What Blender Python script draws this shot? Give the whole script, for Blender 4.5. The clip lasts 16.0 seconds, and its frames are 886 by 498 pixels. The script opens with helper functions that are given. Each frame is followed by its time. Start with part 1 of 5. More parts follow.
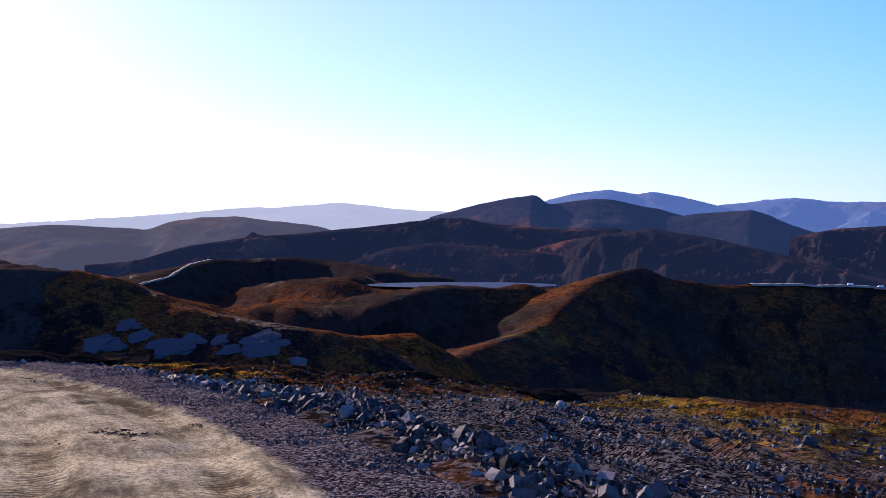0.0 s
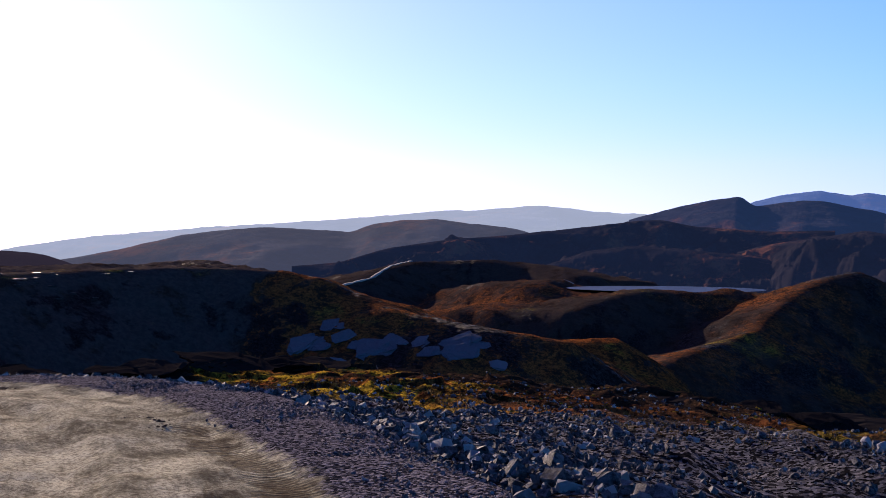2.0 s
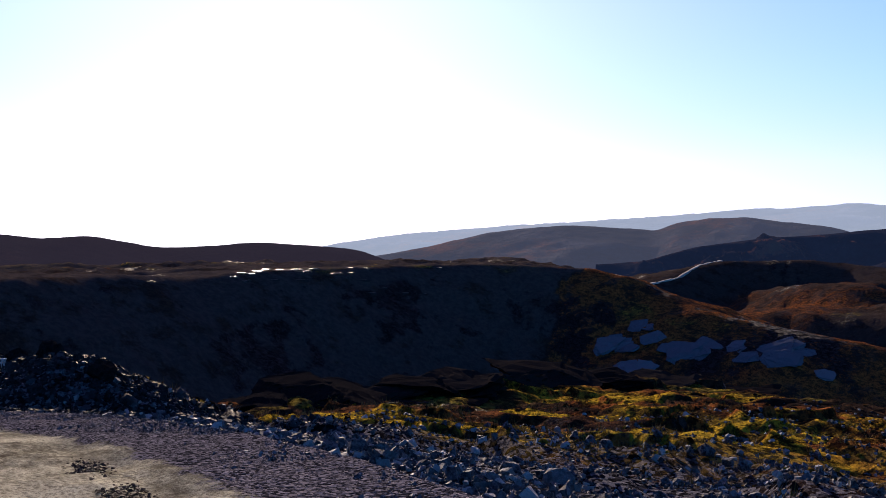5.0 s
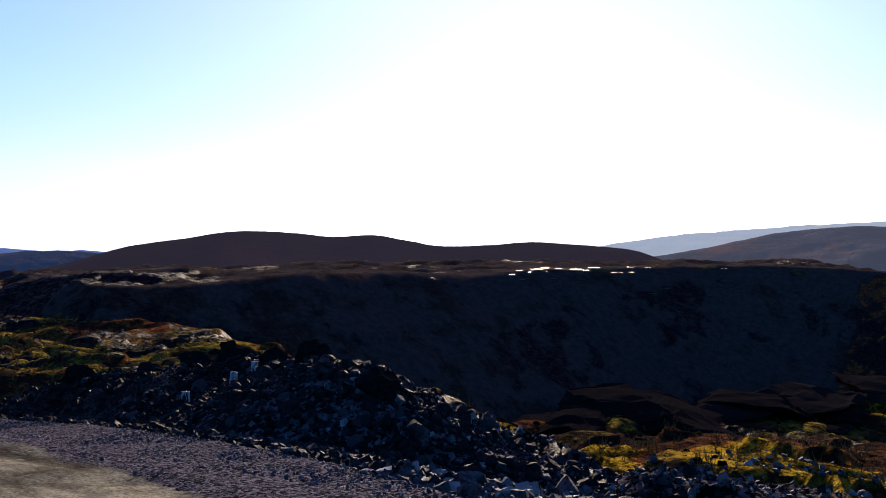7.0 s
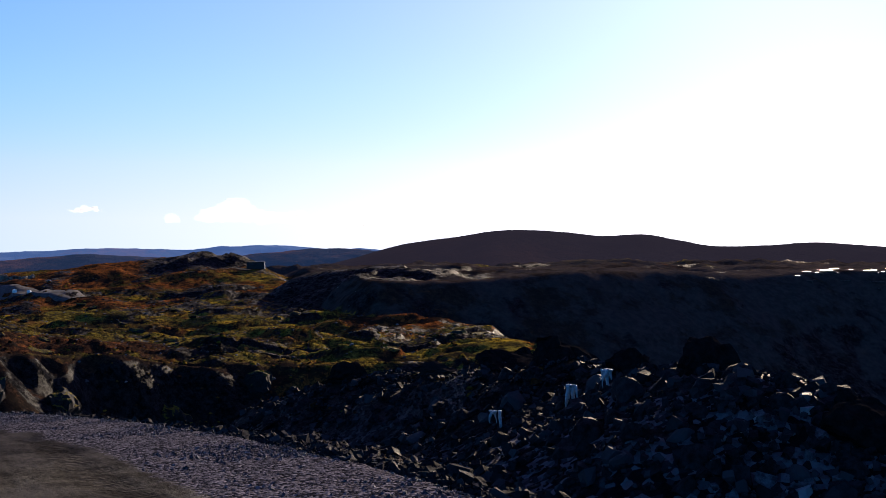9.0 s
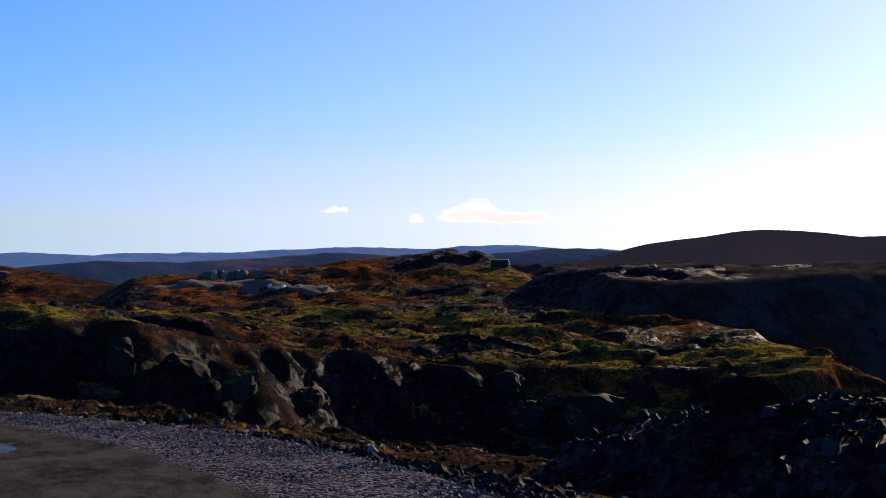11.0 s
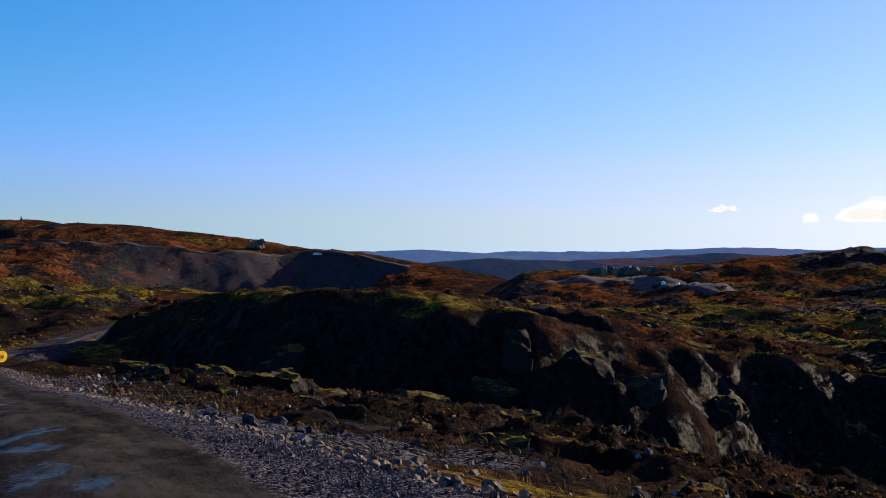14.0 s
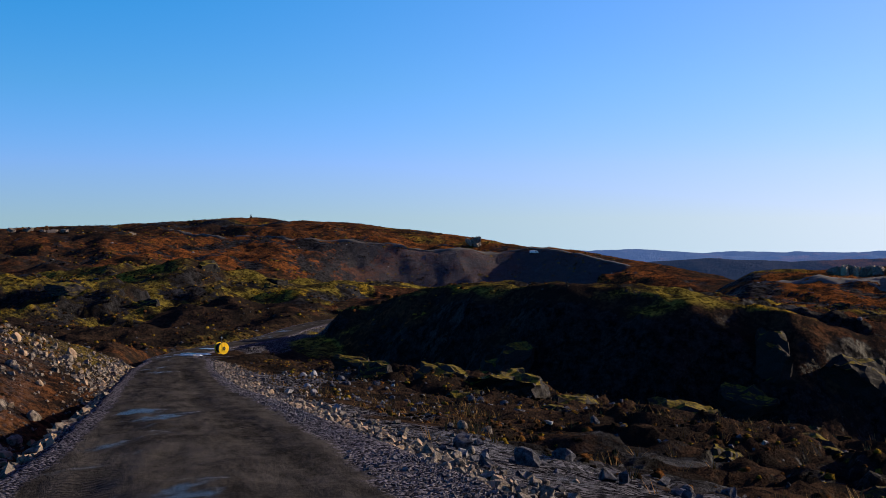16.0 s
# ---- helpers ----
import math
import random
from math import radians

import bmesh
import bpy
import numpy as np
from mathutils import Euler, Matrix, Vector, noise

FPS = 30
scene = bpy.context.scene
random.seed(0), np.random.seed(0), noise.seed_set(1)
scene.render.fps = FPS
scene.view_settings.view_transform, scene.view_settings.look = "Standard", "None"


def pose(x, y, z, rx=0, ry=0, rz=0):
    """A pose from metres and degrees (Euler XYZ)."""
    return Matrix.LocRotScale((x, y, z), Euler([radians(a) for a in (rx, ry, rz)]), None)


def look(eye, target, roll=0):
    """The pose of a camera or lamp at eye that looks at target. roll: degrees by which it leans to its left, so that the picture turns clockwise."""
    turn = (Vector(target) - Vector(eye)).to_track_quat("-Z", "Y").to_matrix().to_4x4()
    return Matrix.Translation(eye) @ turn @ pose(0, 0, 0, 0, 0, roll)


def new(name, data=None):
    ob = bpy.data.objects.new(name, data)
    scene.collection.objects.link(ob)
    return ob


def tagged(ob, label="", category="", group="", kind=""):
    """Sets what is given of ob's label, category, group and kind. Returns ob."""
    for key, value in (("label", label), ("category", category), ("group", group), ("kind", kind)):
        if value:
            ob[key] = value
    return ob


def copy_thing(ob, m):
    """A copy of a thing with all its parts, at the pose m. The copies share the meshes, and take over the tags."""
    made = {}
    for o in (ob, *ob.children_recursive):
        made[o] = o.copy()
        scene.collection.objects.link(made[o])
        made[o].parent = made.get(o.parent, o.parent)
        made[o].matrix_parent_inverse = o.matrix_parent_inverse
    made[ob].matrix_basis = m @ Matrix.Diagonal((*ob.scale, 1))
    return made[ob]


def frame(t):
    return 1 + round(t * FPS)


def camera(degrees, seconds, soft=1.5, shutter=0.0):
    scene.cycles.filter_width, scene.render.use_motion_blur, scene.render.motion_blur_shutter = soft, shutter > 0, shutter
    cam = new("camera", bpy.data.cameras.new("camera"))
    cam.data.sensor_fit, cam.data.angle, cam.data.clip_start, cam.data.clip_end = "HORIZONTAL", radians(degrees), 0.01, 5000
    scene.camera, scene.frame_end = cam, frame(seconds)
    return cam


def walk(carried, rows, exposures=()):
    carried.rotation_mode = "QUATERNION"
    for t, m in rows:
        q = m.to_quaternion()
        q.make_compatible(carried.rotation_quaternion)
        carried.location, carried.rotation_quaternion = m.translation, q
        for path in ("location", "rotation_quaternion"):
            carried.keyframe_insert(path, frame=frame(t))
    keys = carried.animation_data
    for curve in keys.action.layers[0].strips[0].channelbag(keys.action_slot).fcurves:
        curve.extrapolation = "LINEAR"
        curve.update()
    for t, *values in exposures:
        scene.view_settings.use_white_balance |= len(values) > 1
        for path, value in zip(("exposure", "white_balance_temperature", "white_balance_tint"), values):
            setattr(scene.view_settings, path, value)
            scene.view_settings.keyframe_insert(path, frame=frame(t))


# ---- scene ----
cam = camera(44.5, 16.0, 0.5)
PATH = [
    (0, (9.258, -23.188, 5.778), (9.255, -13.193, 5.482), 0.04),
    (0.5, (8.725, -20.711, 5.591), (8.112, -10.734, 5.308), 0.02),
    (1, (8.157, -18.29, 5.387), (7.059, -8.354, 5.11), 0.01),
    (1.5, (7.499, -15.938, 5.193), (5.993, -6.055, 4.918), 0.01),
    (2, (6.767, -13.66, 5.004), (4.959, -3.828, 4.735), -0.01),
    (2.5, (6.001, -11.452, 4.81), (3.9, -1.679, 4.538), -0.01),
    (3, (5.163, -9.305, 4.628), (2.711, 0.386, 4.357), -0.00),
    (5.5, (-0.568, 0.577, 3.929), (-5.544, 9.246, 3.649), -0.00),
    (6, (-2.077, 2.294, 3.705), (-7.578, 10.64, 3.429), 0.01),
    (6.5, (-3.689, 3.893, 3.471), (-9.71, 11.872, 3.194), 0.01),
    (7, (-5.376, 5.333, 3.235), (-11.911, 12.897, 2.958), 0.00),
    (7.5, (-7.099, 6.592, 3.004), (-14.102, 13.725, 2.729), -0.00),
    (8, (-8.814, 7.7, 2.777), (-16.242, 14.389, 2.497), -0.01),
    (8.5, (-10.501, 8.694, 2.548), (-18.33, 14.91, 2.272), -0.00),
    (9, (-12.219, 9.601, 2.31), (-20.399, 15.347, 2.03), 0.00),
    (11.5, (-23.629, 12.641, 0.959), (-33.062, 15.95, 0.684), 0.01),
    (12, (-26.2, 12.988, 0.638), (-35.804, 15.762, 0.362), -0.01),
    (12.5, (-28.801, 13.228, 0.311), (-38.549, 15.442, 0.033), -0.03),
    (13, (-31.388, 13.315, -0.009), (-41.248, 14.955, -0.287), 0.02),
    (13.5, (-33.927, 13.222, -0.316), (-43.868, 14.276, -0.594), 0.03),
    (14, (-36.384, 12.965, -0.613), (-46.371, 13.377, -0.892), 0.02),
    (14.5, (-38.729, 12.559, -0.89), (-48.723, 12.365, -1.168), 0.02),
    (15, (-40.95, 12.047, -1.16), (-50.923, 11.364, -1.435), -0.01),
    (15.5, (-43.061, 11.489, -1.425), (-52.993, 10.356, -1.703), -0.06),
    (16, (-45.077, 10.908, -1.684), (-54.952, 9.356, -1.969), -0.04),
]
walk(cam, [(t, look(eye, target, roll)) for t, eye, target, roll in PATH], [(0, 1.48, 6500, 29), (1.5, 1.25, 6500, 25), (3, 1.1, 6500, 21), (6, 1.12, 6500, 17), (7.5, 1.1, 6500, 15), (9, 1.0, 6500, 14), (12.5, 0.84, 6600, 12), (16, 0.9, 6700, 10)])

# ---- world, sun, exposure ----
SUN_AZ, SUN_EL = 35.0, 14.5  # degrees to the left of +y, and above the horizon
sun_dir = Vector((-math.sin(radians(SUN_AZ)) * math.cos(radians(SUN_EL)), math.cos(radians(SUN_AZ)) * math.cos(radians(SUN_EL)), math.sin(radians(SUN_EL))))


def make_world():
    w = bpy.data.worlds.new("sky")
    w.use_nodes = True
    nt = w.node_tree
    bg = nt.nodes["Background"]
    sky = nt.nodes.new("ShaderNodeTexSky")
    sky.sky_type, sky.sun_disc = "NISHITA", False
    sky.sun_elevation, sky.sun_rotation = radians(SUN_EL), radians(-SUN_AZ)
    sky.altitude, sky.air_density, sky.dust_density, sky.ozone_density = 1500, 1.0, 0.3, 4.0
    way_out = nt.nodes.new("ShaderNodeTexCoord").outputs["Generated"]
    # The lowest band of air keeps the brightness it has a little above the horizon.
    lifted = nt.nodes.new("ShaderNodeVectorMath")
    lifted.operation = "MAXIMUM"
    nt.links.new(way_out, lifted.inputs[0])
    lifted.inputs[1].default_value = (-9, -9, 0.05)
    nt.links.new(lifted.outputs[0], sky.inputs[0])
    dot = nt.nodes.new("ShaderNodeVectorMath")
    dot.operation = "DOT_PRODUCT"
    nt.links.new(way_out, dot.inputs[0])
    dot.inputs[1].default_value = sun_dir
    ahead = nt.nodes.new("ShaderNodeMath")
    ahead.operation = "MAXIMUM"
    nt.links.new(dot.outputs["Value"], ahead.inputs[0])
    ahead.inputs[1].default_value = 0.0

    def mixed(kind, fac, a, b):
        n = nt.nodes.new("ShaderNodeMix")
        n.data_type, n.blend_type = "RGBA", kind
        for socket, v in ((n.inputs[0], fac), (n.inputs[6], a), (n.inputs[7], b)):
            if isinstance(v, bpy.types.NodeSocket):
                nt.links.new(v, socket)
            else:
                socket.default_value = v
        return n.outputs[2]

    def aureole(power, colour):
        fall = nt.nodes.new("ShaderNodeMath")
        fall.operation = "POWER"
        nt.links.new(ahead.outputs[0], fall.inputs[0])
        fall.inputs[1].default_value = power
        return mixed("MIX", fall.outputs[0], (0, 0, 0, 1), (*colour, 1))

    high = nt.nodes.new("ShaderNodeSeparateXYZ")
    nt.links.new(way_out, high.inputs[0])

    def rise(low, top):
        n = nt.nodes.new("ShaderNodeMapRange")
        nt.links.new(high.outputs["Z"], n.inputs["Value"])
        n.inputs["From Min"].default_value, n.inputs["From Max"].default_value = low, top
        return n.outputs[0]

    # Clear mountain air: pale low down, a deeper blue higher up.
    tint = mixed("MIX", rise(0.0, 0.05), (1.171, 1.22, 1.36, 1), (0.80, 1.10, 1.95, 1))
    tint = mixed("MIX", rise(0.05, 0.12), tint, (0.56, 1.26, 1.80, 1))
    tint = mixed("MIX", rise(0.12, 0.27), tint, (0.05, 1.48, 2.05, 1))
    tint = mixed("MIX", rise(0.27, 0.7), tint, (0.45, 0.88, 1.35, 1))
    dome = mixed("MULTIPLY", 1.0, sky.outputs[0], tint)
    near_sun = mixed("ADD", 1.0, aureole(22.5, (3.4, 1.5, 1.0)), aureole(2.5, (3.5, 0.2, 0.0)))
    nt.links.new(mixed("ADD", 1.0, dome, near_sun), bg.inputs[0])
    bg.inputs[1].default_value = 0.055
    scene.world = w


make_world()
sun = new("sun", bpy.data.lights.new("sun", "SUN"))
sun.data.energy, sun.data.angle, sun.data.color = 5.0, radians(0.6), (1.0, 0.82, 0.60)
sun.matrix_world = look((0, 0, 60), Vector((0, 0, 60)) - sun_dir)


# ---- materials ----
class Nodes:
    """A node material being built."""

    def __init__(self, name):
        self.m = bpy.data.materials.new(name)
        self.m.use_nodes = True
        self.t = self.m.node_tree
        self.p = self.t.nodes["Principled BSDF"]
        self.where = self.add("ShaderNodeNewGeometry").outputs["Position"]

    def add(self, kind):
        return self.t.nodes.new(kind)

    def link(self, a, b):
        self.t.links.new(a, b)

    def put(self, socket, value):
        if isinstance(value, (int, float)):
            socket.default_value = value
        elif isinstance(value, (tuple, list)):
            socket.default_value = (*value, 1.0) if len(value) == 3 and socket.type == "RGBA" else value
        else:
            self.link(value, socket)

    def noise(self, size, detail=4.0, rough=0.6, where=None, stretch=None):
        """Noise whose lumps are about size metres."""
        n = self.add("ShaderNodeTexNoise")
        src = where or self.where
        if stretch:
            mp = self.add("ShaderNodeMapping")
            mp.inputs["Scale"].default_value = stretch
            self.link(src, mp.inputs["Vector"])
            src = mp.outputs[0]
        self.link(src, n.inputs["Vector"])
        n.inputs["Scale"].default_value, n.inputs["Detail"].default_value, n.inputs["Roughness"].default_value = 1 / size, detail, rough
        return n.outputs["Fac"]

    def cells(self, size, out="Distance"):
        n = self.add("ShaderNodeTexVoronoi")
        self.link(self.where, n.inputs["Vector"])
        n.inputs["Scale"].default_value = 1 / size
        return n.outputs[out]

    def ramp(self, fac, low, high, a=0.0, b=1.0):
        n = self.add("ShaderNodeMapRange")
        n.interpolation_type = "SMOOTHSTEP"
        self.put(n.inputs["Value"], fac)
        for key, v in (("From Min", low), ("From Max", high), ("To Min", a), ("To Max", b)):
            n.inputs[key].default_value = v
        return n.outputs[0]

    def mix(self, fac, a, b):
        n = self.add("ShaderNodeMix")
        n.data_type = "RGBA"
        self.put(n.inputs[0], fac), self.put(n.inputs[6], a), self.put(n.inputs[7], b)
        return n.outputs[2]

    def sum(self, op, a, b):
        n = self.add("ShaderNodeMath")
        n.operation = op
        self.put(n.inputs[0], a), self.put(n.inputs[1], b)
        return n.outputs[0]

    def attr(self, name):
        n = self.add("ShaderNodeAttribute")
        n.attribute_name = name
        return n.outputs["Fac"]

    def bump(self, height, depth, strength=1.0):
        n = self.add("ShaderNodeBump")
        n.inputs["Strength"].default_value, n.inputs["Distance"].default_value = strength, depth
        self.link(height, n.inputs["Height"])
        self.link(n.outputs[0], self.p.inputs["Normal"])

    def done(self, colour, rough=0.9, spec=0.2):
        self.put(self.p.inputs["Base Color"], colour)
        self.put(self.p.inputs["Roughness"], rough)
        self.put(self.p.inputs["Specular IOR Level"], spec)
        return self.m


def moor_material():
    n = Nodes("moor")
    fine, mid, wide = n.noise(0.35, 6, 0.75), n.noise(4.0, 6, 0.7), n.noise(22.0, 7, 0.72)
    steep = n.add("ShaderNodeSeparateXYZ")
    n.link(n.add("ShaderNodeNewGeometry").outputs["Normal"], steep.inputs[0])
    flat = n.ramp(steep.outputs["Z"], 0.84, 0.95)
    tuft = n.ramp(n.sum("ADD", n.sum("MULTIPLY", fine, 0.5), n.sum("MULTIPLY", n.noise(1.5, 6, 0.8), 0.5)), 0.44, 0.56)
    heath = n.mix(tuft, (0.009, 0.008, 0.008), (0.040, 0.025, 0.017))
    rust = n.mix(tuft, (0.026, 0.010, 0.005), (0.24, 0.082, 0.022))
    gold = n.mix(n.ramp(n.sum("ADD", n.noise(8.0, 5, 0.7), n.sum("MULTIPLY", n.attr("turf"), 0.3)), 0.50, 0.66), (0.19, 0.15, 0.030), (0.42, 0.27, 0.024))
    moss = n.mix(tuft, (0.026, 0.020, 0.005), gold)
    c = n.mix(n.ramp(n.sum("ADD", n.sum("MULTIPLY", n.sum("ADD", mid, wide), 0.35), n.sum("MULTIPLY", n.attr("rust"), 0.6)), 0.54, 0.76), heath, rust)
    green = n.sum("ADD", n.sum("MULTIPLY", n.sum("ADD", n.noise(2.6, 5, 0.75), n.noise(17.0, 6, 0.7)), 0.4), n.sum("MULTIPLY", n.attr("moss"), 0.6))
    c = n.mix(n.sum("MULTIPLY", n.ramp(green, 0.60, 0.76), flat), c, moss)
    # Dark peat, crowberry and burnt heather in ragged patches of two sizes.
    c = n.mix(n.ramp(n.noise(26.0, 8, 0.78), 0.49, 0.62, 0.0, 0.6), c, (0.014, 0.011, 0.011))
    c = n.mix(n.ramp(n.noise(6.5, 8, 0.8), 0.49, 0.56, 0.0, 0.8), c, (0.012, 0.010, 0.009))
    # Brown grass tone of the farther hills, paled to stand in for haze.
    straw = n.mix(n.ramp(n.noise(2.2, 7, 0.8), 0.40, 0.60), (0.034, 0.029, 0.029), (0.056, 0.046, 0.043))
    c = n.mix(n.sum("MULTIPLY", n.attr("sere_haze"), n.ramp(n.sum("ADD", n.noise(14.0, 7, 0.75), n.sum("MULTIPLY", n.attr("rust"), -0.25)), 0.34, 0.46, 0.15, 0.85)), c, straw)
    # Bare rock; its near-black colour also carries the shade of steep faces.
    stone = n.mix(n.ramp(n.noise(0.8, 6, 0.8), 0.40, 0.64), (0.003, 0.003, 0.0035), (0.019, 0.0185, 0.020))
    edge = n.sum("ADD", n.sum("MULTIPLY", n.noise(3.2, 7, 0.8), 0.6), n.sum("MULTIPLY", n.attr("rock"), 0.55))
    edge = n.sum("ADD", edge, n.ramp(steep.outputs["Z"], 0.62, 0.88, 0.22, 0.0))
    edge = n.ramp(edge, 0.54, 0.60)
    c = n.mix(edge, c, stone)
    # Stone dust and chippings between the tipped stones.
    sep = n.add("ShaderNodeSeparateColor")
    n.link(n.cells(0.09, "Color"), sep.inputs[0])
    chips = n.mix(n.ramp(sep.outputs[0], 0.3, 1.0), (0.007, 0.007, 0.009), (0.115, 0.115, 0.138))
    tipped = n.attr("rubble")
    c = n.mix(tipped, c, chips)
    relief = n.sum("ADD", n.sum("ADD", n.sum("MULTIPLY", fine, 0.35), n.sum("ADD", n.sum("MULTIPLY", mid, 0.6), n.sum("MULTIPLY", wide, 0.8))), n.sum("MULTIPLY", n.sum("ADD", n.sum("MULTIPLY", n.cells(0.09), 0.045), n.sum("MULTIPLY", n.cells(0.24), 0.07)), n.sum("MULTIPLY", tipped, -1.0)))
    n.bump(relief, 0.8, 1.0)
    return n.done(c, n.ramp(edge, 0.0, 1.0, 1.0, 0.7), n.ramp(n.sum("MULTIPLY", edge, n.ramp(n.noise(2.0, 5, 0.8), 0.45, 0.6)), 0.0, 1.0, 0.0, 0.06))


def stone_material(name, dark, light, warm, rough=0.45, spec=0.3, moss=False):
    n = Nodes(name)
    rnd = n.add("ShaderNodeNewGeometry").outputs["Random Per Island"]
    ob = n.add("ShaderNodeObjectInfo").outputs["Random"]
    v = n.sum("FRACT", n.sum("ADD", rnd, ob), 0.0)
    c = n.mix(n.ramp(n.noise(0.09, 5, 0.7), 0.3, 0.72), dark, light)
    c = n.mix(n.ramp(v, 0.6, 1.0, 0.0, 0.8), c, warm)
    if moss:
        up = n.add("ShaderNodeSeparateXYZ")
        n.link(n.add("ShaderNodeNewGeometry").outputs["Normal"], up.inputs[0])
        green = n.mix(n.ramp(n.noise(0.3, 5, 0.75), 0.4, 0.6), (0.03, 0.022, 0.006), (0.15, 0.115, 0.016))
        c = n.mix(n.ramp(n.sum("ADD", up.outputs["Z"], n.sum("MULTIPLY", n.noise(0.9, 5, 0.7), 0.8)), 1.1, 1.3), c, green)
    n.bump(n.noise(0.05, 6, 0.75), 0.03, 0.8)
    return n.done(c, n.ramp(n.noise(0.3, 3), 0.35, 0.65, rough - 0.12, rough + 0.2), spec)


def road_material():
    n = Nodes("road_gravel")
    shoulder, dusty, wet = n.attr("shoulder"), n.attr("dusty"), n.attr("wet")
    grit = n.cells(0.035, "Color")
    lump = n.cells(0.035)
    sep = n.add("ShaderNodeSeparateColor")
    n.link(grit, sep.inputs[0])
    tone = sep.outputs[0]
    wide = n.noise(1.6, 5, 0.65)
    grain = n.noise(0.05, 4, 0.8)
    # Wheel tracks: streaks along the road's run.
    lane = n.add("ShaderNodeCombineXYZ")
    n.link(n.sum("MULTIPLY", n.attr("run"), 0.28), lane.inputs[0])
    n.link(n.attr("lat"), lane.inputs[1])
    streak = n.noise(0.42, 8, 0.8, lane.outputs[0])
    dust = n.mix(n.ramp(n.sum("ADD", n.sum("MULTIPLY", wide, 0.4), n.sum("MULTIPLY", streak, 0.6)), 0.38, 0.60), (0.082, 0.078, 0.056), (0.44, 0.425, 0.31))
    dust = n.mix(n.ramp(grain, 0.40, 0.56, 0.7, 0.0), dust, (0.065, 0.053, 0.038))
    dark = n.mix(n.ramp(n.sum("ADD", n.sum("MULTIPLY", wide, 0.4), n.sum("MULTIPLY", streak, 0.6)), 0.38, 0.62), (0.014, 0.013, 0.013), (0.055, 0.051, 0.048))
    dark = n.mix(n.ramp(grain, 0.45, 0.7, 0.0, 0.5), dark, (0.05, 0.047, 0.045))
    pebble = n.mix(n.ramp(tone, 0.25, 1.0), (0.012, 0.012, 0.016), (0.125, 0.119, 0.145))
    # Churned mud and the cross bars of tyre treads.
    wave = n.sum("SINE", n.sum("ADD", n.sum("MULTIPLY", n.attr("run"), 58.0), n.sum("MULTIPLY", n.noise(0.3, 3), 9.0)), 0.0)
    bars = n.sum("MULTIPLY", n.ramp(wave, -0.3, 0.5), n.attr("tread"))
    mud = n.ramp(n.sum("ADD", n.noise(1.1, 5, 0.7), n.sum("MULTIPLY", n.attr("tread"), 0.16)), 0.56, 0.68)
    dust = n.mix(n.sum("MULTIPLY", mud, 0.6), dust, (0.030, 0.022, 0.016))
    dust = n.mix(n.sum("MULTIPLY", bars, 0.55), dust, (0.045, 0.035, 0.024))
    dark = n.mix(n.sum("MULTIPLY", bars, 0.6), dark, (0.008, 0.007, 0.007))
    c = n.mix(dusty, dark, dust)
    edge = n.ramp(n.sum("ADD", shoulder, n.sum("MULTIPLY", n.sum("SUBTRACT", n.noise(0.5, 5, 0.75), 0.5), 1.1)), 0.35, 0.65)
    c = n.mix(edge, c, pebble)
    pool = n.ramp(n.sum("ADD", wet, n.sum("MULTIPLY", n.sum("SUBTRACT", n.noise(0.9, 4, 0.6, stretch=(0.45, 1, 1)), 0.5), 1.4)), 0.5, 0.75)
    c = n.mix(pool, c, (0.02, 0.019, 0.018))
    n.bump(n.sum("ADD", n.sum("ADD", n.sum("MULTIPLY", streak, n.ramp(edge, 0.0, 1.0, 1.3, 0.0)), n.sum("MULTIPLY", bars, n.ramp(edge, 0.0, 1.0, -1.2, 0.0))), n.sum("ADD", n.sum("MULTIPLY", grain, n.ramp(pool, 0.0, 1.0, 0.5, 0.02)), n.sum("MULTIPLY", n.sum("SUBTRACT", 1.0, lump), n.sum("MULTIPLY", edge, 0.9)))), 0.03, 0.9)
    return n.done(c, n.ramp(pool, 0.0, 1.0, 0.9, 0.35), n.ramp(pool, 0.0, 1.0, 0.0, 0.07))


def painted_haze(name, land, haze, glow, rust=0.7, size=260):
    """Land seen through kilometres of air, its scattered light painted on as glow."""
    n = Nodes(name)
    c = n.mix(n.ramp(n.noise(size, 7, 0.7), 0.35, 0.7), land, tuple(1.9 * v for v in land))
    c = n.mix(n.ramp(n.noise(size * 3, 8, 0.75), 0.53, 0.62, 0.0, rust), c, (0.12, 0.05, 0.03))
    # The haze is an even emission of the surface.
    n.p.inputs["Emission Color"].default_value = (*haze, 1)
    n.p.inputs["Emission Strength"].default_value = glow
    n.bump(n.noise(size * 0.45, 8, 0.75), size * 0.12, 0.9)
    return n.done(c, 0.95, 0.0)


def plain(name, colour, rough=0.6, metal=0.0, size=0.2, vary=0.3, spec=0.12):
    n = Nodes(name)
    c = n.mix(n.ramp(n.noise(size, 5, 0.7), 0.3, 0.7), tuple(v * (1 - vary) for v in colour), colour)
    n.p.inputs["Metallic"].default_value = metal
    n.bump(n.noise(size * 0.3, 4), size * 0.05, 0.4)
    return n.done(c, rough, spec)


def water_material():
    n = Nodes("lake_water")
    n.bump(n.noise(3.0, 3), 0.05, 0.25)
    # The blue of the reflected sky is put into the base colour.
    return n.done((0.016, 0.026, 0.045), 0.45, 0.02)


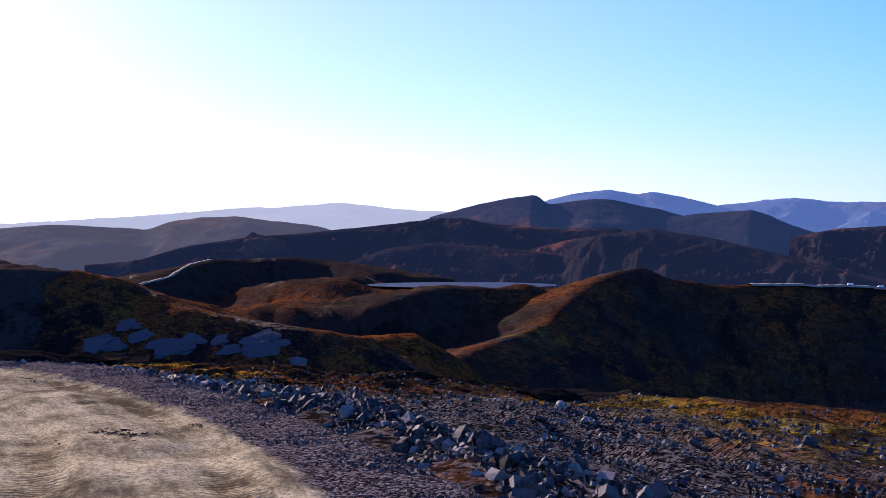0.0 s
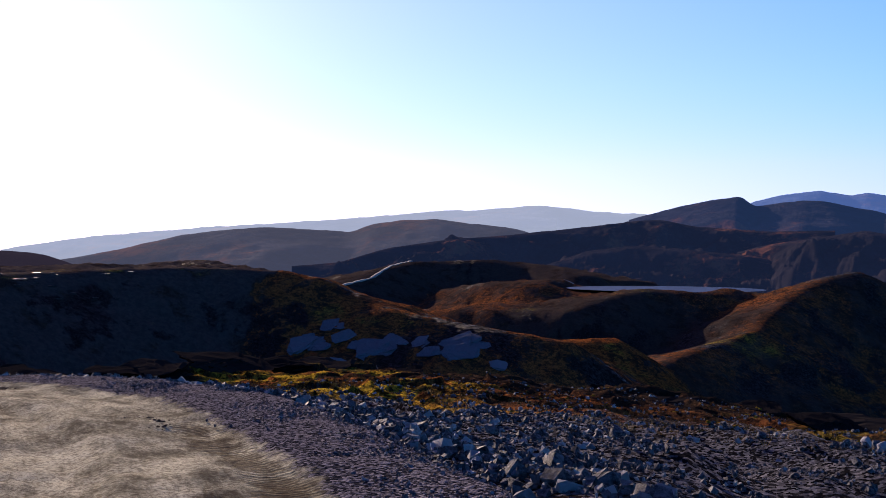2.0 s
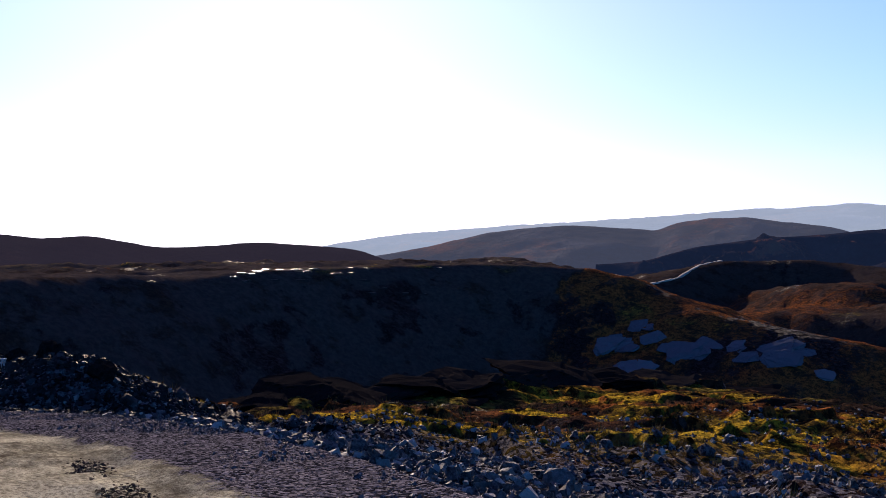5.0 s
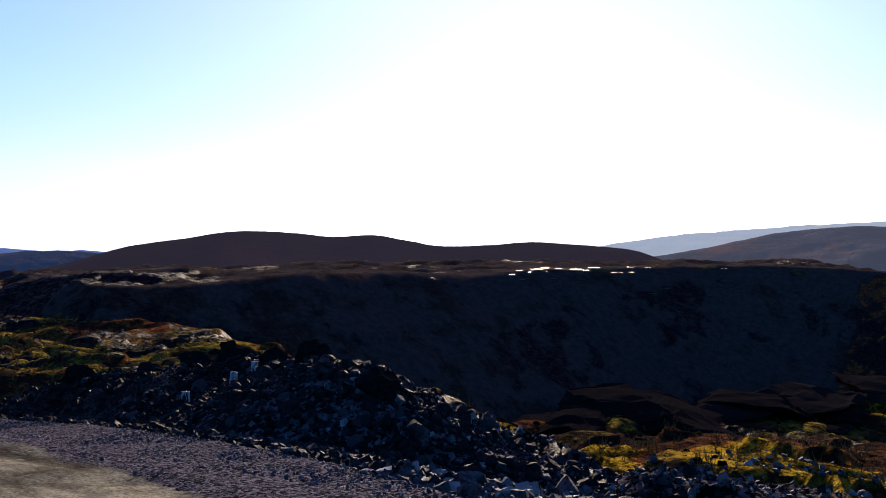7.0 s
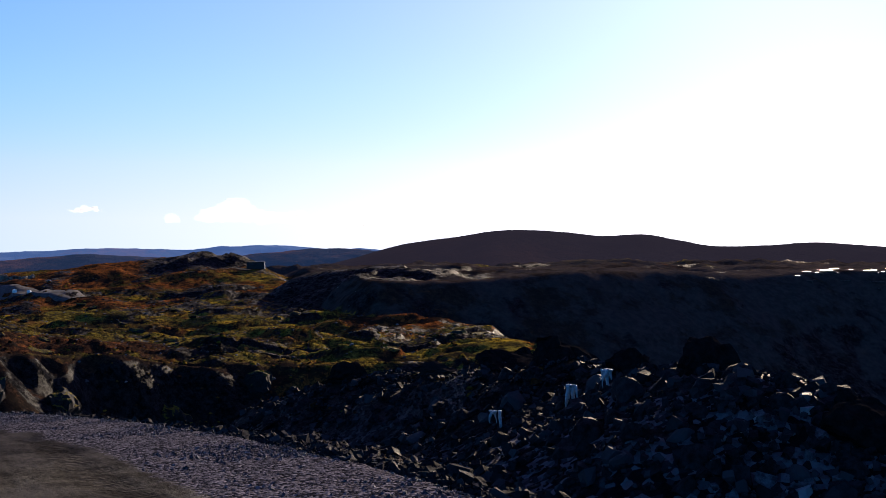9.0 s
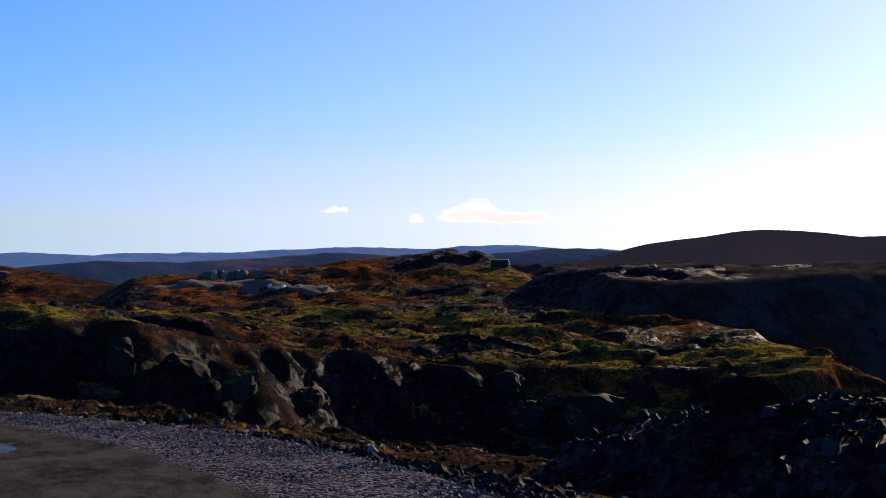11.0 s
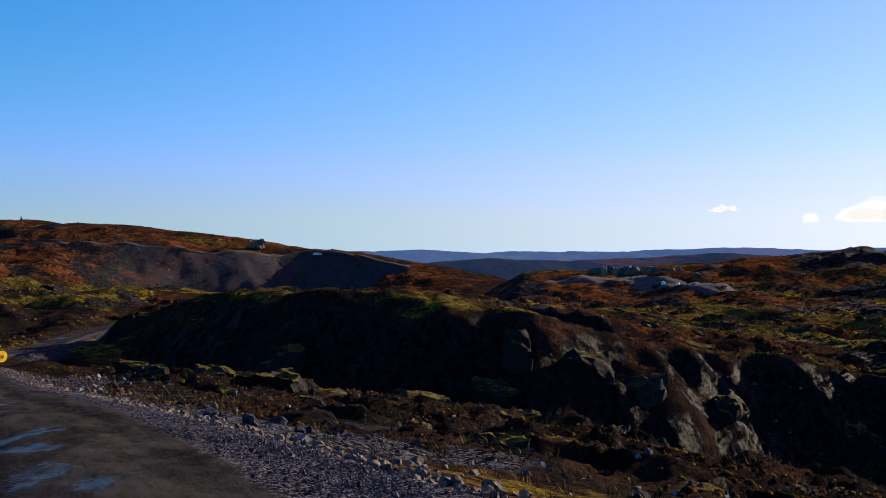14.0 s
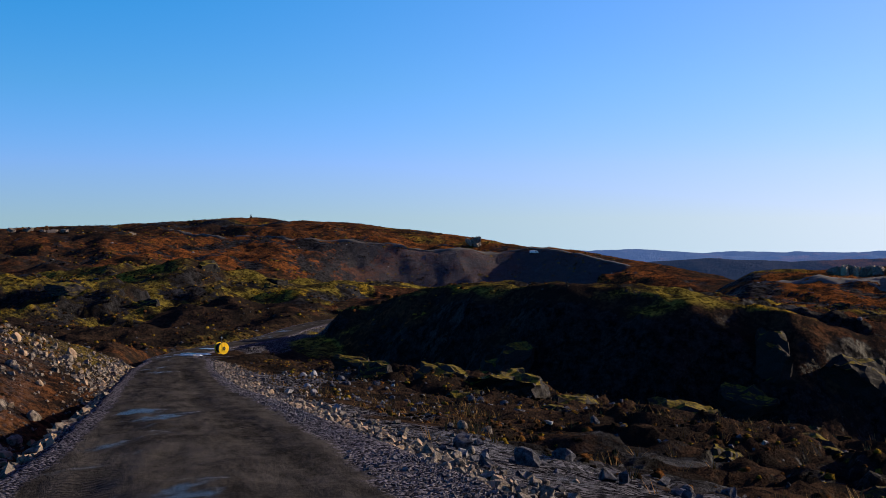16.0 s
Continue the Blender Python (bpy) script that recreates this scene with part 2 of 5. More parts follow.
MOOR = moor_material()
ROCK = stone_material("blasted_rock", (0.008, 0.008, 0.011), (0.095, 0.098, 0.118), (0.26, 0.26, 0.28), 0.7, 0.03)
# Wet rock, coloured near black so that its backlit faces look shaded.
WET_SHADE_ROCK = stone_material("wet_shade_rock", (0.004, 0.004, 0.005), (0.022, 0.023, 0.028), (0.046, 0.046, 0.054), 0.68, 0.012)
GRAVEL = stone_material("gravel", (0.02, 0.02, 0.026), (0.11, 0.105, 0.125), (0.18, 0.17, 0.19), 0.8, 0.06)
WARM_ROCK = stone_material("pale_blasted_rock", (0.03, 0.026, 0.024), (0.21, 0.18, 0.155), (0.34, 0.235, 0.15), 0.75, 0.05)
# Near black carries the shade of the cliff; the moss on top is real.
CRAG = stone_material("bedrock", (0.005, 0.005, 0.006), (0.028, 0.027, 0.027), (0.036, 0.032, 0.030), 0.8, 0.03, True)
SLAB = stone_material("pale_slab", (0.03, 0.035, 0.045), (0.13, 0.14, 0.17), (0.12, 0.12, 0.14), 0.9, 0.0)
# Brow slabs: wet, with their backlit shade put into the colour.
WET_SHADE_SLAB = stone_material("wet_shade_slab", (0.004, 0.004, 0.005), (0.013, 0.012, 0.013), (0.018, 0.016, 0.016), 0.85, 0.0)
ROAD = road_material()
WATER = water_material()
PALE_GRAVEL = plain("pale_gravel", (0.30, 0.28, 0.26), 0.9, size=1.5, vary=0.5)
DIM_GRAVEL = plain("grey_gravel", (0.085, 0.08, 0.078), 0.9, size=1.2, vary=0.6)
YELLOW = plain("yellow_paint", (0.88, 0.55, 0.02), 0.45, size=0.3)
DARK_STEEL = plain("dark_steel", (0.03, 0.03, 0.032), 0.8, 0.0, 0.2)
WHITE = plain("white_paint", (0.78, 0.78, 0.78), 0.4, size=0.5, vary=0.1)
RUBBER = plain("tyre_rubber", (0.015, 0.015, 0.016), 0.8)
GLASS = plain("dark_window_glass", (0.01, 0.012, 0.015), 0.08, spec=0.5)
ICICLE = plain("grey_ice", (0.28, 0.34, 0.40), 0.3, size=0.1, vary=0.5, spec=0.3)
ICE = plain("wet_ice", (0.75, 0.78, 0.82), 0.25, size=0.6, vary=0.25, spec=0.4)
MUD = plain("churned_mud", (0.035, 0.024, 0.018), 0.9, size=0.1, vary=0.6)
BARK = plain("birch_bark", (0.13, 0.11, 0.10), 0.9, size=0.4, vary=0.6)
STRAW = plain("dry_grass", (0.20, 0.115, 0.035), 0.9, size=1.2, vary=0.6)


def heather_material():
    n = Nodes("heather")
    v = n.add("ShaderNodeNewGeometry").outputs["Random Per Island"]
    v = n.sum("ADD", n.sum("MULTIPLY", v, 0.35), n.sum("MULTIPLY", n.noise(5.0, 6, 0.75), 0.65))
    c = n.mix(n.ramp(v, 0.40, 0.52), (0.011, 0.009, 0.007), (0.105, 0.046, 0.016))
    c = n.mix(n.ramp(v, 0.54, 0.62), c, (0.20, 0.135, 0.018))
    c = n.mix(n.ramp(n.noise(0.12, 5, 0.8), 0.42, 0.6, 0.7, 0.0), c, (0.008, 0.006, 0.004))
    n.bump(n.noise(0.07, 4, 0.8), 0.08, 1.0)
    return n.done(c, 0.95, 0.0)


HEATHER = heather_material()
TIMBER = plain("grey_timber", (0.16, 0.14, 0.12), 0.85, size=0.2, vary=0.4)

# ---- the lie of the land ----
rng = np.random.default_rng(7)
GRAIN = rng.random((257, 257))


def smooth(a, low, high):
    a = np.clip((a - low) / (high - low), 0, 1)
    return a * a * (3 - 2 * a)


def lumps(x, y, size):
    """Value noise, -1 to 1, with lumps of that many metres."""
    u, v = x / size + 31.7, y / size + 11.3
    iu, iv = np.floor(u).astype(int), np.floor(v).astype(int)
    fu, fv = u - iu, v - iv
    fu, fv = fu * fu * fu * (fu * (fu * 6 - 15) + 10), fv * fv * fv * (fv * (fv * 6 - 15) + 10)
    g = lambda a, b: GRAIN[(iu + a) % 256, (iv + b) % 256]
    return 2 * ((g(0, 0) * (1 - fu) + g(1, 0) * fu) * (1 - fv) + (g(0, 1) * (1 - fu) + g(1, 1) * fu) * fv) - 1


def fractal(x, y, size, octaves=5, fade=0.5, ridged=False):
    total, weight = 0.0, 1.0
    for k in range(octaves):
        c, s = math.cos(0.6 * k + 0.4), math.sin(0.6 * k + 0.4)
        n = lumps(c * x - s * y + 17.1 * k, s * x + c * y - 9.4 * k, size / 2**k)
        total = total + weight * (1 - 2 * np.abs(n) if ridged else n)
        weight *= fade
    return total


def facets(x, y, size, seed=0):
    """Broken rock: cells of about that size, each a tilted plane at its own height; -1 to 1."""
    u, v = x / size, y / size
    iu, iv = np.floor(u).astype(int), np.floor(v).astype(int)
    best, out = np.full(len(x), 1e9), np.zeros(len(x))
    for a in (-1, 0, 1):
        for b in (-1, 0, 1):
            i, j = (iu + a + 7 * seed) % 256, (iv + b + 3 * seed) % 256
            du, dv = u - (iu + a + GRAIN[i, j]), v - (iv + b + GRAIN[j, i])
            d = du * du + dv * dv
            h = 1.6 * (GRAIN[i, (j + 91) % 256] - 0.5) + 1.7 * du * (GRAIN[(i + 57) % 256, j] - 0.5) + 1.7 * dv * (GRAIN[(i + 33) % 256, (j + 19) % 256] - 0.5)
            out, best = np.where(d < best, h, out), np.minimum(d, best)
    return out


# The road's middle: x, y, z, then the half widths to its right and left edges.
COURSE = [
    (10.2, -36, 5.4), (9.8, -30, 4.85), (9.3, -23.2, 4.1), (8.2, -18.3, 3.7), (6.8, -13.7, 3.32), (5.2, -9.3, 2.95),
    (3.0, -4.8, 2.62), (-0.6, 0.6, 2.25), (-3.7, 3.9, 1.88), (-7.1, 6.6, 1.5), (-12.2, 9.6, 0.9), (-18.0, 11.6, 0.2), (-23.6, 12.6, -0.42),
    (-28.8, 13.2, -1.05), (-33.9, 13.2, -1.67), (-38.7, 12.5, -2.24), (-43.1, 11.5, -2.78), (-48.5, 9.5, -3.35), (-54, 7.3, -3.98),
    (-64, 3.0, -5.2), (-75, -2.0, -6.6), (-88, -7.6, -8.0), (-103, -13.5, -9.7), (-120, -21, -11.9), (-139, -28.5, -14.2), (-156, -31.5, -15.5),
    (-170, -30.5, -16.1), (-189, -31, -16.5), (-200, -28, -16.5), (-212, -20, -16.9),
]


def glide(points, step):
    """Points at even steps along a smooth curve through the given ones."""
    p = np.array(points, float)
    p = np.vstack([2 * p[0] - p[1], p, 2 * p[-1] - p[-2]])
    out = []
    for a, b, c, d in zip(p[:-3], p[1:-2], p[2:-1], p[3:]):
        t = np.linspace(0, 1, 40, endpoint=False)[:, None]
        out.append(0.5 * (2 * b + (c - a) * t + (2 * a - 5 * b + 4 * c - d) * t**2 + (3 * b - 3 * c + d - a) * t**3))
    out = np.vstack(out + [p[-2:-1]])
    s = np.r_[0, np.cumsum(np.hypot(*np.diff(out[:, :2], axis=0).T))]
    at = np.arange(0, s[-1], step)
    return at, np.stack([np.interp(at, s, out[:, k]) for k in range(3)], -1)


LINE_S, LINE = glide(COURSE, 0.5)
way = np.gradient(LINE[:, :2], axis=0)
way /= np.linalg.norm(way, axis=1)[:, None]
SIDE = np.stack([way[:, 1], -way[:, 0]], -1)  # to the right


def off_road(x, y):
    """Metres along the road, to its right (left: negative), and its height, for many places."""
    s, lat, z = np.empty(len(x)), np.empty(len(x)), np.empty(len(x))
    for a in range(0, len(x), 20000):
        b = slice(a, a + 20000)
        d2 = (x[b, None] - LINE[None, :, 0]) ** 2 + (y[b, None] - LINE[None, :, 1]) ** 2
        i = d2.argmin(1)
        dx, dy = x[b] - LINE[i, 0], y[b] - LINE[i, 1]
        along = dx * way[i, 0] + dy * way[i, 1]
        side = dx * SIDE[i, 0] + dy * SIDE[i, 1]
        s[b] = LINE_S[i] + np.clip(along, -0.5, 0.5)
        lat[b] = np.where(side < 0, -1, 1) * np.hypot(dx, dy)
        lat[b] = np.where(np.abs(along) < 0.6, side, lat[b])
        z[b] = np.interp(s[b], LINE_S, LINE[:, 2])
    return s, lat, z


def right_edge(s):
    return np.interp(s, [0, 20, 32, 45, 62, 80, 92, 105, 130, 160], [2.7, 2.7, 2.6, 3.0, 3.3, 3.3, 2.6, 2.15, 2.0, 2.0])


def left_edge(s):
    return np.interp(s, [0, 60, 90, 100, 130, 160], [5.5, 4.5, 2.3, 1.75, 1.5, 1.8])


# Ridges: crest points x, y, z; falling slopes on the side towards the road and behind; rounding of the crest; rust, moss, rock of the cover.
RIDGES = [
    ("dark_round_hill", [(-260, 940, -53), (-243, 996, -43), (-218, 1053, -36), (-152, 1065, -34), (-94, 1052, -38), (-40, 976, -49)], 0.6, 0.2, 14, 0.05, 0.05, 0.05),
    ("lake_rim", [(-38, 735, -59), (-18, 776, -49.3), (7, 807, -46.6), (42, 816, -48.5), (74, 834, -46.1), (103, 872, -47.4)], 0.6, 0.12, 8, 0.4, 0.04, 0.08),
    ("lake_west", [(-86, 852, -47), (-58, 874, -43.4), (-37, 906, -44.6)], 0.5, 0.1, 12, 0.35, 0.05, 0.05),
    ("spur", [(-14, 496, -71.5), (14, 577, -72.7), (35, 626, -70), (62, 675, -68), (77, 694, -64), (97, 752, -54), (129, 808, -41), (166, 843, -33), (189, 848, -41), (213, 853, -45.7), (249, 865, -48.7), (313, 877, -50.4), (381, 884, -52.6), (460, 870, -53.5), (600, 820, -54)], 0.6, 0.3, 8, 0.48, 0.08, 0.2),
    ("orange_slope", [(30, 95, -17.5), (41.5, 113, -20.2), (52, 136, -25.3), (66, 158, -30.9), (81, 174, -35), (95, 185, -38.7), (118, 191, -41.4), (160, 185, -44)], 0.10, 0.2, 5, 1.0, 0.25, 0.1),
    ("orange_knoll", [(-58, 492, -63), (-55, 533, -58), (-40, 555, -58.6), (-17, 566, -58.3), (-6, 567, -58.3)], 0.35, 0.3, 10, 1.0, 0.15, 0.0),
    ("dark_plateau", [(-256, 158, -14.3), (-246, 191, -14.0), (-244, 216, -12.6), (-244, 245, -13.2), (-240, 289, -15.6), (-235, 318, -15.2), (-219, 371, -14.8), (-205, 402, -15.2), (-185, 427, -16.2), (-152, 446, -17.4)], 0.7, 0.03, 6, 0.2, 0.1, 0.05),
    ("plateau_spur", [(-170, 440, -16.8), (-152, 446, -17.4), (-133, 441, -20.3), (-115, 436, -27), (-96, 420, -31.7), (-78, 413, -34), (-60, 406, -36), (-20, 402, -42)], 0.5, 0.3, 6, 0.75, 0.1, 0.15),
    ("west_knob", [(-306, 161, -15.2), (-302, 167, -13.2), (-287, 173, -12.3), (-269, 183, -11.7), (-256, 184, -13.5), (-242, 186, -17.8)], 0.45, 0.2, 4, 0.1, 0.1, 0.5),
    ("rock_hill", [(-429, 59, -19.4), (-424, 94, -18.3), (-416, 125, -16), (-402, 137, -13.6), (-391, 154, -11.6), (-381, 163, -9.7), (-373, 170, -10.2), (-357, 170, -14.6), (-315, 165, -19), (-273, 158, -22.3), (-230, 152, -24), (-187, 140, -21.3), (-163, 129, -19.2), (-143, 118.5, -18.4)], 0.085, 0.5, 4, 0.75, 0.36, 0.2),
    ("cliff_brow", [(-183, -24.5, -14.8), (-174, -18, -12.5), (-164, -9.4, -9.9), (-160, -4.3, -9.2), (-156.6, 0.2, -8.6), (-154, 5, -8.2), (-151, 9, -7.9), (-146.5, 19, -8.9), (-147.8, 28, -10.3), (-152.2, 39.6, -13.2), (-157.5, 50.8, -15.6), (-161, 59.3, -17.1), (-164.6, 68.6, -19.2), (-167, 82, -21.0), (-160, 91, -20.6), (-150, 100.4, -20.6), (-140, 115, -19.2)], 1.25, 0.055, 3, 0.52, 0.42, 0.1),
    ("van_hill", [(-400, -500, -16), (-500, -410, -12), (-554, -377, -10), (-610, -331, -7), (-650, -300, -6), (-682, -279, -5), (-725, -225, -0.4), (-723, -163, -4.8), (-713, -117, -9), (-700, -72, -13), (-684, -33, -18), (-645, -3, -20.6), (-605, 29, -26), (-573, 55, -30), (-541, 74, -31.6)], 0.062, 0.3, 20, 0.46, 0.12, 0.2),
    ("mossy_knobs", [(-194, -107, -11.4), (-208, -88, -11.6), (-216, -82, -11.7), (-215, -74, -13), (-227, -71, -11.7), (-235, -66, -10.9), (-237, -60, -12.4), (-230, -50, -14.7), (-218, -37, -16.5), (-215, -28, -17.5)], 0.1, 0.1, 3, 0.15, 0.85, 0.2),
    ("left_pile", [(-50, -6, -1.6), (-60, -7, -3.3), (-70, -7, -4.4), (-77.6, -8.8, -5), (-81.6, -10, -5.5), (-86, -10.8, -6.3), (-90.4, -11.5, -7.2), (-93.5, -12.4, -8.3)], 0.5, 0.15, 0.6, 0.35, 0.5, 0.2),
    ("ledge", [(-112, -4.0, -11.2), (-108, -4.4, -10.4), (-104.9, -4.0, -10.0), (-99.5, 1.0, -9.9), (-94.5, 5.4, -9.7), (-92.8, 8.7, -9.7), (-94.8, 11.6, -10.4), (-96.9, 13.8, -11.2), (-98.7, 18.2, -12.4), (-101.3, 20.2, -12.9), (-102, 24, -14.8), (-102.2, 28.8, -16.7), (-104, 35, -18.4)], 0.3, 1.0, 0.6, 0.35, 0.5, 0.35),
    ("outcrop", [(-24.2, 31.5, -3.55), (-24.5, 35, -3.4), (-25.5, 40, -3.75), (-25.2, 45, -4.05), (-24, 47.8, -4.25), (-22.9, 50.5, -4.55), (-22.3, 53.9, -5.15), (-21.3, 58.5, -5.45), (-19, 63.4, -5.85), (-15.4, 70.3, -6.95), (-12.2, 76.8, -8.25)], 0.1, 0.6, 0.8, 0.35, 0.6, 0.3),
    ("rubble_mound", [(-13.6, 18.6, -0.75), (-15.8, 18.2, -0.35), (-17.4, 18.4, 0.1), (-19.4, 18.5, 0.62), (-20.8, 19.2, 0.5), (-23.5, 20.6, 0.1), (-27.9, 22.0, -0.6), (-31.8, 22.0, -1.2), (-36, 21.0, -2.2)], 0.38, 0.5, 0.5, 0.0, 0.0, 1.0),
]
SERE_HAZE = {"dark_plateau": 1.0, "plateau_spur": 0.6, "west_knob": 0.8, "dark_round_hill": 0.6, "spur": 0.5, "lake_rim": 0.5, "lake_west": 0.5}  # hills whose brown grass tone is paled like haze
TERRACE = [(-622, -235), (-616, -200), (-608, -164), (-622, -137), (-626, -106), (-636, -77), (-660, -48), (-663, -32), (-645, -15), (-600, 20)]
LAKE = (25, 885, -51.2)  # middle and level of the dammed lake


def ridge_height(x, y, crest, front, behind, soft):
    """Height of a ridge at many places, and how far off its crest they are."""
    c = np.array(crest, float)
    best, sign, legs = np.full(len(x), 1e18), np.ones(len(x)), []
    for a, b in zip(c[:-1], c[1:]):
        v = b[:2] - a[:2]
        t = np.clip(((x - a[0]) * v[0] + (y - a[1]) * v[1]) / (v @ v), 0, 1)
        dx, dy = x - a[0] - t * v[0], y - a[1] - t * v[1]
        d2 = dx * dx + dy * dy
        near = d2 < best
        best = np.where(near, d2, best)
        sign = np.where(near, v[1] * dx - v[0] * dy, sign)
        legs.append((d2, a[2] + t * (b[2] - a[2])))
    d = np.sqrt(best)
    slope = np.where(sign > 0, front, behind)
    total, weight = 0.0, 0.0
    for d2, z in legs:
        w = 1 / (d2 + 0.25 * soft * soft + 0.1) ** 2
        total, weight = total + w * z, weight + w
    drop = slope * (np.sqrt(best + soft * soft) - soft) + np.where(slope < 0.08, 0.25 * np.maximum(d - 200, 0) * (slope != front), 0)
    high = total / weight - drop
    past = 0.0
    for a, b in ((c[1], c[0]), (c[-2], c[-1])):
        v = (b[:2] - a[:2]) / np.linalg.norm(b[:2] - a[:2])
        past = past + np.maximum((x - b[0]) * v[0] + (y - b[1]) * v[1], 0) * (np.hypot(x - b[0], y - b[1]) <= d + 1e-6)
    return high - max(front, behind, 0.25) * past, d


def mossy(s, lat):
    """Where moss and rust turf grow through the tipped stones: beyond the bend, and below the first stretch."""
    bend = (0.1 + 0.9 * smooth(s, 52, 59)) * smooth(s, 44, 54) * (1 - smooth(s, 72, 78)) * smooth(lat, 9.5, 14) * (1 - smooth(lat, 42, 50))
    lower = (1 - smooth(s, 30, 37)) * smooth(lat, 14, 19)
    return np.maximum(bend, lower)


def land(x, y):
    """Height and cover (rust, moss, rock, rubble) of the land at many places."""
    x, y = np.asarray(x, float), np.asarray(y, float)
    r = np.hypot(x + 20, y - 8)
    s, lat, zr = off_road(x, y)
    edge_r, edge_l = right_edge(s), left_edge(s)
    beyond = np.maximum(lat - edge_r, 0)
    brow = np.interp(s, [0, 38, 44, 52, 58, 66, 72, 80, 95, 130, 170], [70, 66, 58, 52, 46, 42, 30, 22, 34, 46, 42])
    upper = np.interp(beyond, [0, 0.5, 4, 8, 16, 24, 29, 39, 48, 60, 75], [0, 0.05, 1.0, 2.1, 3.3, 4.6, 5.4, 7.2, 7.9, 9.3, 11.5])
    bend = np.interp(beyond, [0, 0.5, 4, 8, 17, 20, 26, 36, 42, 60], [0, 0.05, 0.8, 1.55, 2.6, 3.0, 4.1, 4.75, 5.2, 7.5])
    gully = np.interp(s, [60, 75, 95, 110], [0.12, 0.26, 0.23, 0.2]) * beyond
    lower = np.interp(beyond, [0, 18, 21, 26, 30, 37, 60], [0, 2.4, 3.2, 4.5, 6.4, 8.8, 17])
    fall = upper + (bend - upper) * smooth(s, 49, 61)
    fall = fall + (gully - fall) * smooth(s, 69, 76)
    fall = fall + (lower - fall) * smooth(s, 98, 118)
    near = zr - 0.12 - fall - 0.5 * np.maximum(beyond - brow, 0) + 0.35 * np.exp(-(((beyond - 0.9) / 0.7) ** 2)) * (1 - smooth(s, 28, 36))
    out_l = np.maximum(-lat - edge_l, 0)
    ditch = 0.8 * smooth(out_l, 0.0, 0.8) * (1 - smooth(out_l, 1.6, 3.2)) * smooth(s, 85, 95)
    near = np.where(lat < 0, zr - 0.12 - ditch + 0.02 * out_l - 0.5 * np.maximum(out_l - 45, 0), near)
    floor = np.maximum(-135 - 0.035 * np.maximum(r - 1500, 0), -30 - 0.14 * np.maximum(r - 90, 0))
    z = np.maximum(near, floor)
    away = np.full(len(x), 1e3)
    rust, moss, rock = np.full(len(x), 0.4), np.full(len(x), 0.32), np.full(len(x), 0.14)
    sere_haze = smooth(r, 150, 350) * smooth(y, 60, 160)
    width = np.interp(s, [0, 30, 36, 42, 50, 60, 75, 90], [12, 14, 26, 44, 30, 12, 2.5, 2.0])
    drift = fractal(x, y, 9, 4, 0.6)
    rubble = smooth(lat, edge_r - 0.4, edge_r + 0.3) * (1 - smooth(lat + 5 * drift, 0.55 * width + edge_r, width + edge_r))
    rubble = np.maximum(rubble, 0.2 * smooth(-lat, edge_l + 1.2, edge_l + 2.2) * (1 - smooth(-lat, 7, 10)) * smooth(s, 84, 92) * (1 - smooth(s, 132, 138)))
    turf = mossy(s, lat) * smooth(drift, -0.35, 0.25)
    rubble = rubble * (1 - 0.8 * turf)
    low = 1 - smooth(s, 38, 46)
    rust, moss, rock = rust + (0.45 + 0.4 * low) * turf, moss + (0.62 - 0.8 * low) * turf, rock * (1 - turf)
    for name, crest, front, behind, soft, *cover in RIDGES:
        if name == "cliff_brow":
            # Buttresses and gullies.
            wx, wy = 4.5 * fractal(x, y, 30, 4, 0.6), 4.5 * fractal(x + 300, y - 200, 30, 4, 0.6)
            h, d = ridge_height(x + wx, y + wy, crest, front, behind, soft)
            h = h + 1.2 * fractal(x, y, 24, 3, 0.5) * smooth(d, 0, 10)
        else:
            h, d = ridge_height(x, y, crest, front, behind, soft)
        own = h > z
        sere_haze = np.where(own, SERE_HAZE.get(name, 0.0), sere_haze)
        z, away = np.where(own, h, z), np.where(own, d, away)
        own = own & ((r > 75) | (rust < 0.6))
        rust, moss, rock = (np.where(own, c, old) for c, old in zip(cover, (rust, moss, rock)))
    heath = smooth(s, 84, 94) * (lat > 0) * (1 - smooth(r, 120, 150))
    rust, moss = rust - 0.22 * heath, moss - 0.2 * heath
    # Hummocks and knolls, larger farther off, and lower along the crests.
    calm = np.clip(smooth(lat - edge_r, 0.0, 5.0) + smooth(-lat - edge_l, 0.5, 5.0), 0, 1)
    crest = 0.25 + 0.75 * smooth(away, 0, 0.08 * r + 2)
    hum = fractal(x, y, 11, 6, 0.62)
    knob = fractal(x, y, 46, 6, 0.6, True) - 0.35
    big = fractal(x, y, 230, 6, 0.55, True) - 0.3
    z = z + calm * (0.16 * hum + crest * (smooth(r, 40, 130) * (0.42 * hum + 0.75 * knob) + smooth(r, 150, 600) * 1.0 * knob + smooth(r, 300, 1200) * 2.2 * big))
    z = z - crest * smooth(r, 220, 600) * (2.2 + 3.5 * smooth(r, 500, 1200)) * np.clip(0.9 - fractal(x, y, 75, 6, 0.6, True), 0, 2.5)
    z = z + calm * (1 - smooth(r, 95, 150)) * 0.16 * fractal(x, y, 1.8, 4, 0.6)
    west = smooth(r, 62, 85) * (1 - smooth(r, 190, 330)) * smooth(-x, 70, 90) * (y < 160) * calm
    face = west * np.clip(1 - away / 55, 0.12, 1) * (0.15 + 0.85 * smooth(away, 3, 14))
    z = z + face * (1.8 * (facets(x, y, 13.0) - 0.45) + 0.9 * (facets(x, y, 5.2, 5) - 0.3) + 0.25 * facets(x, y, 1.8, 8))
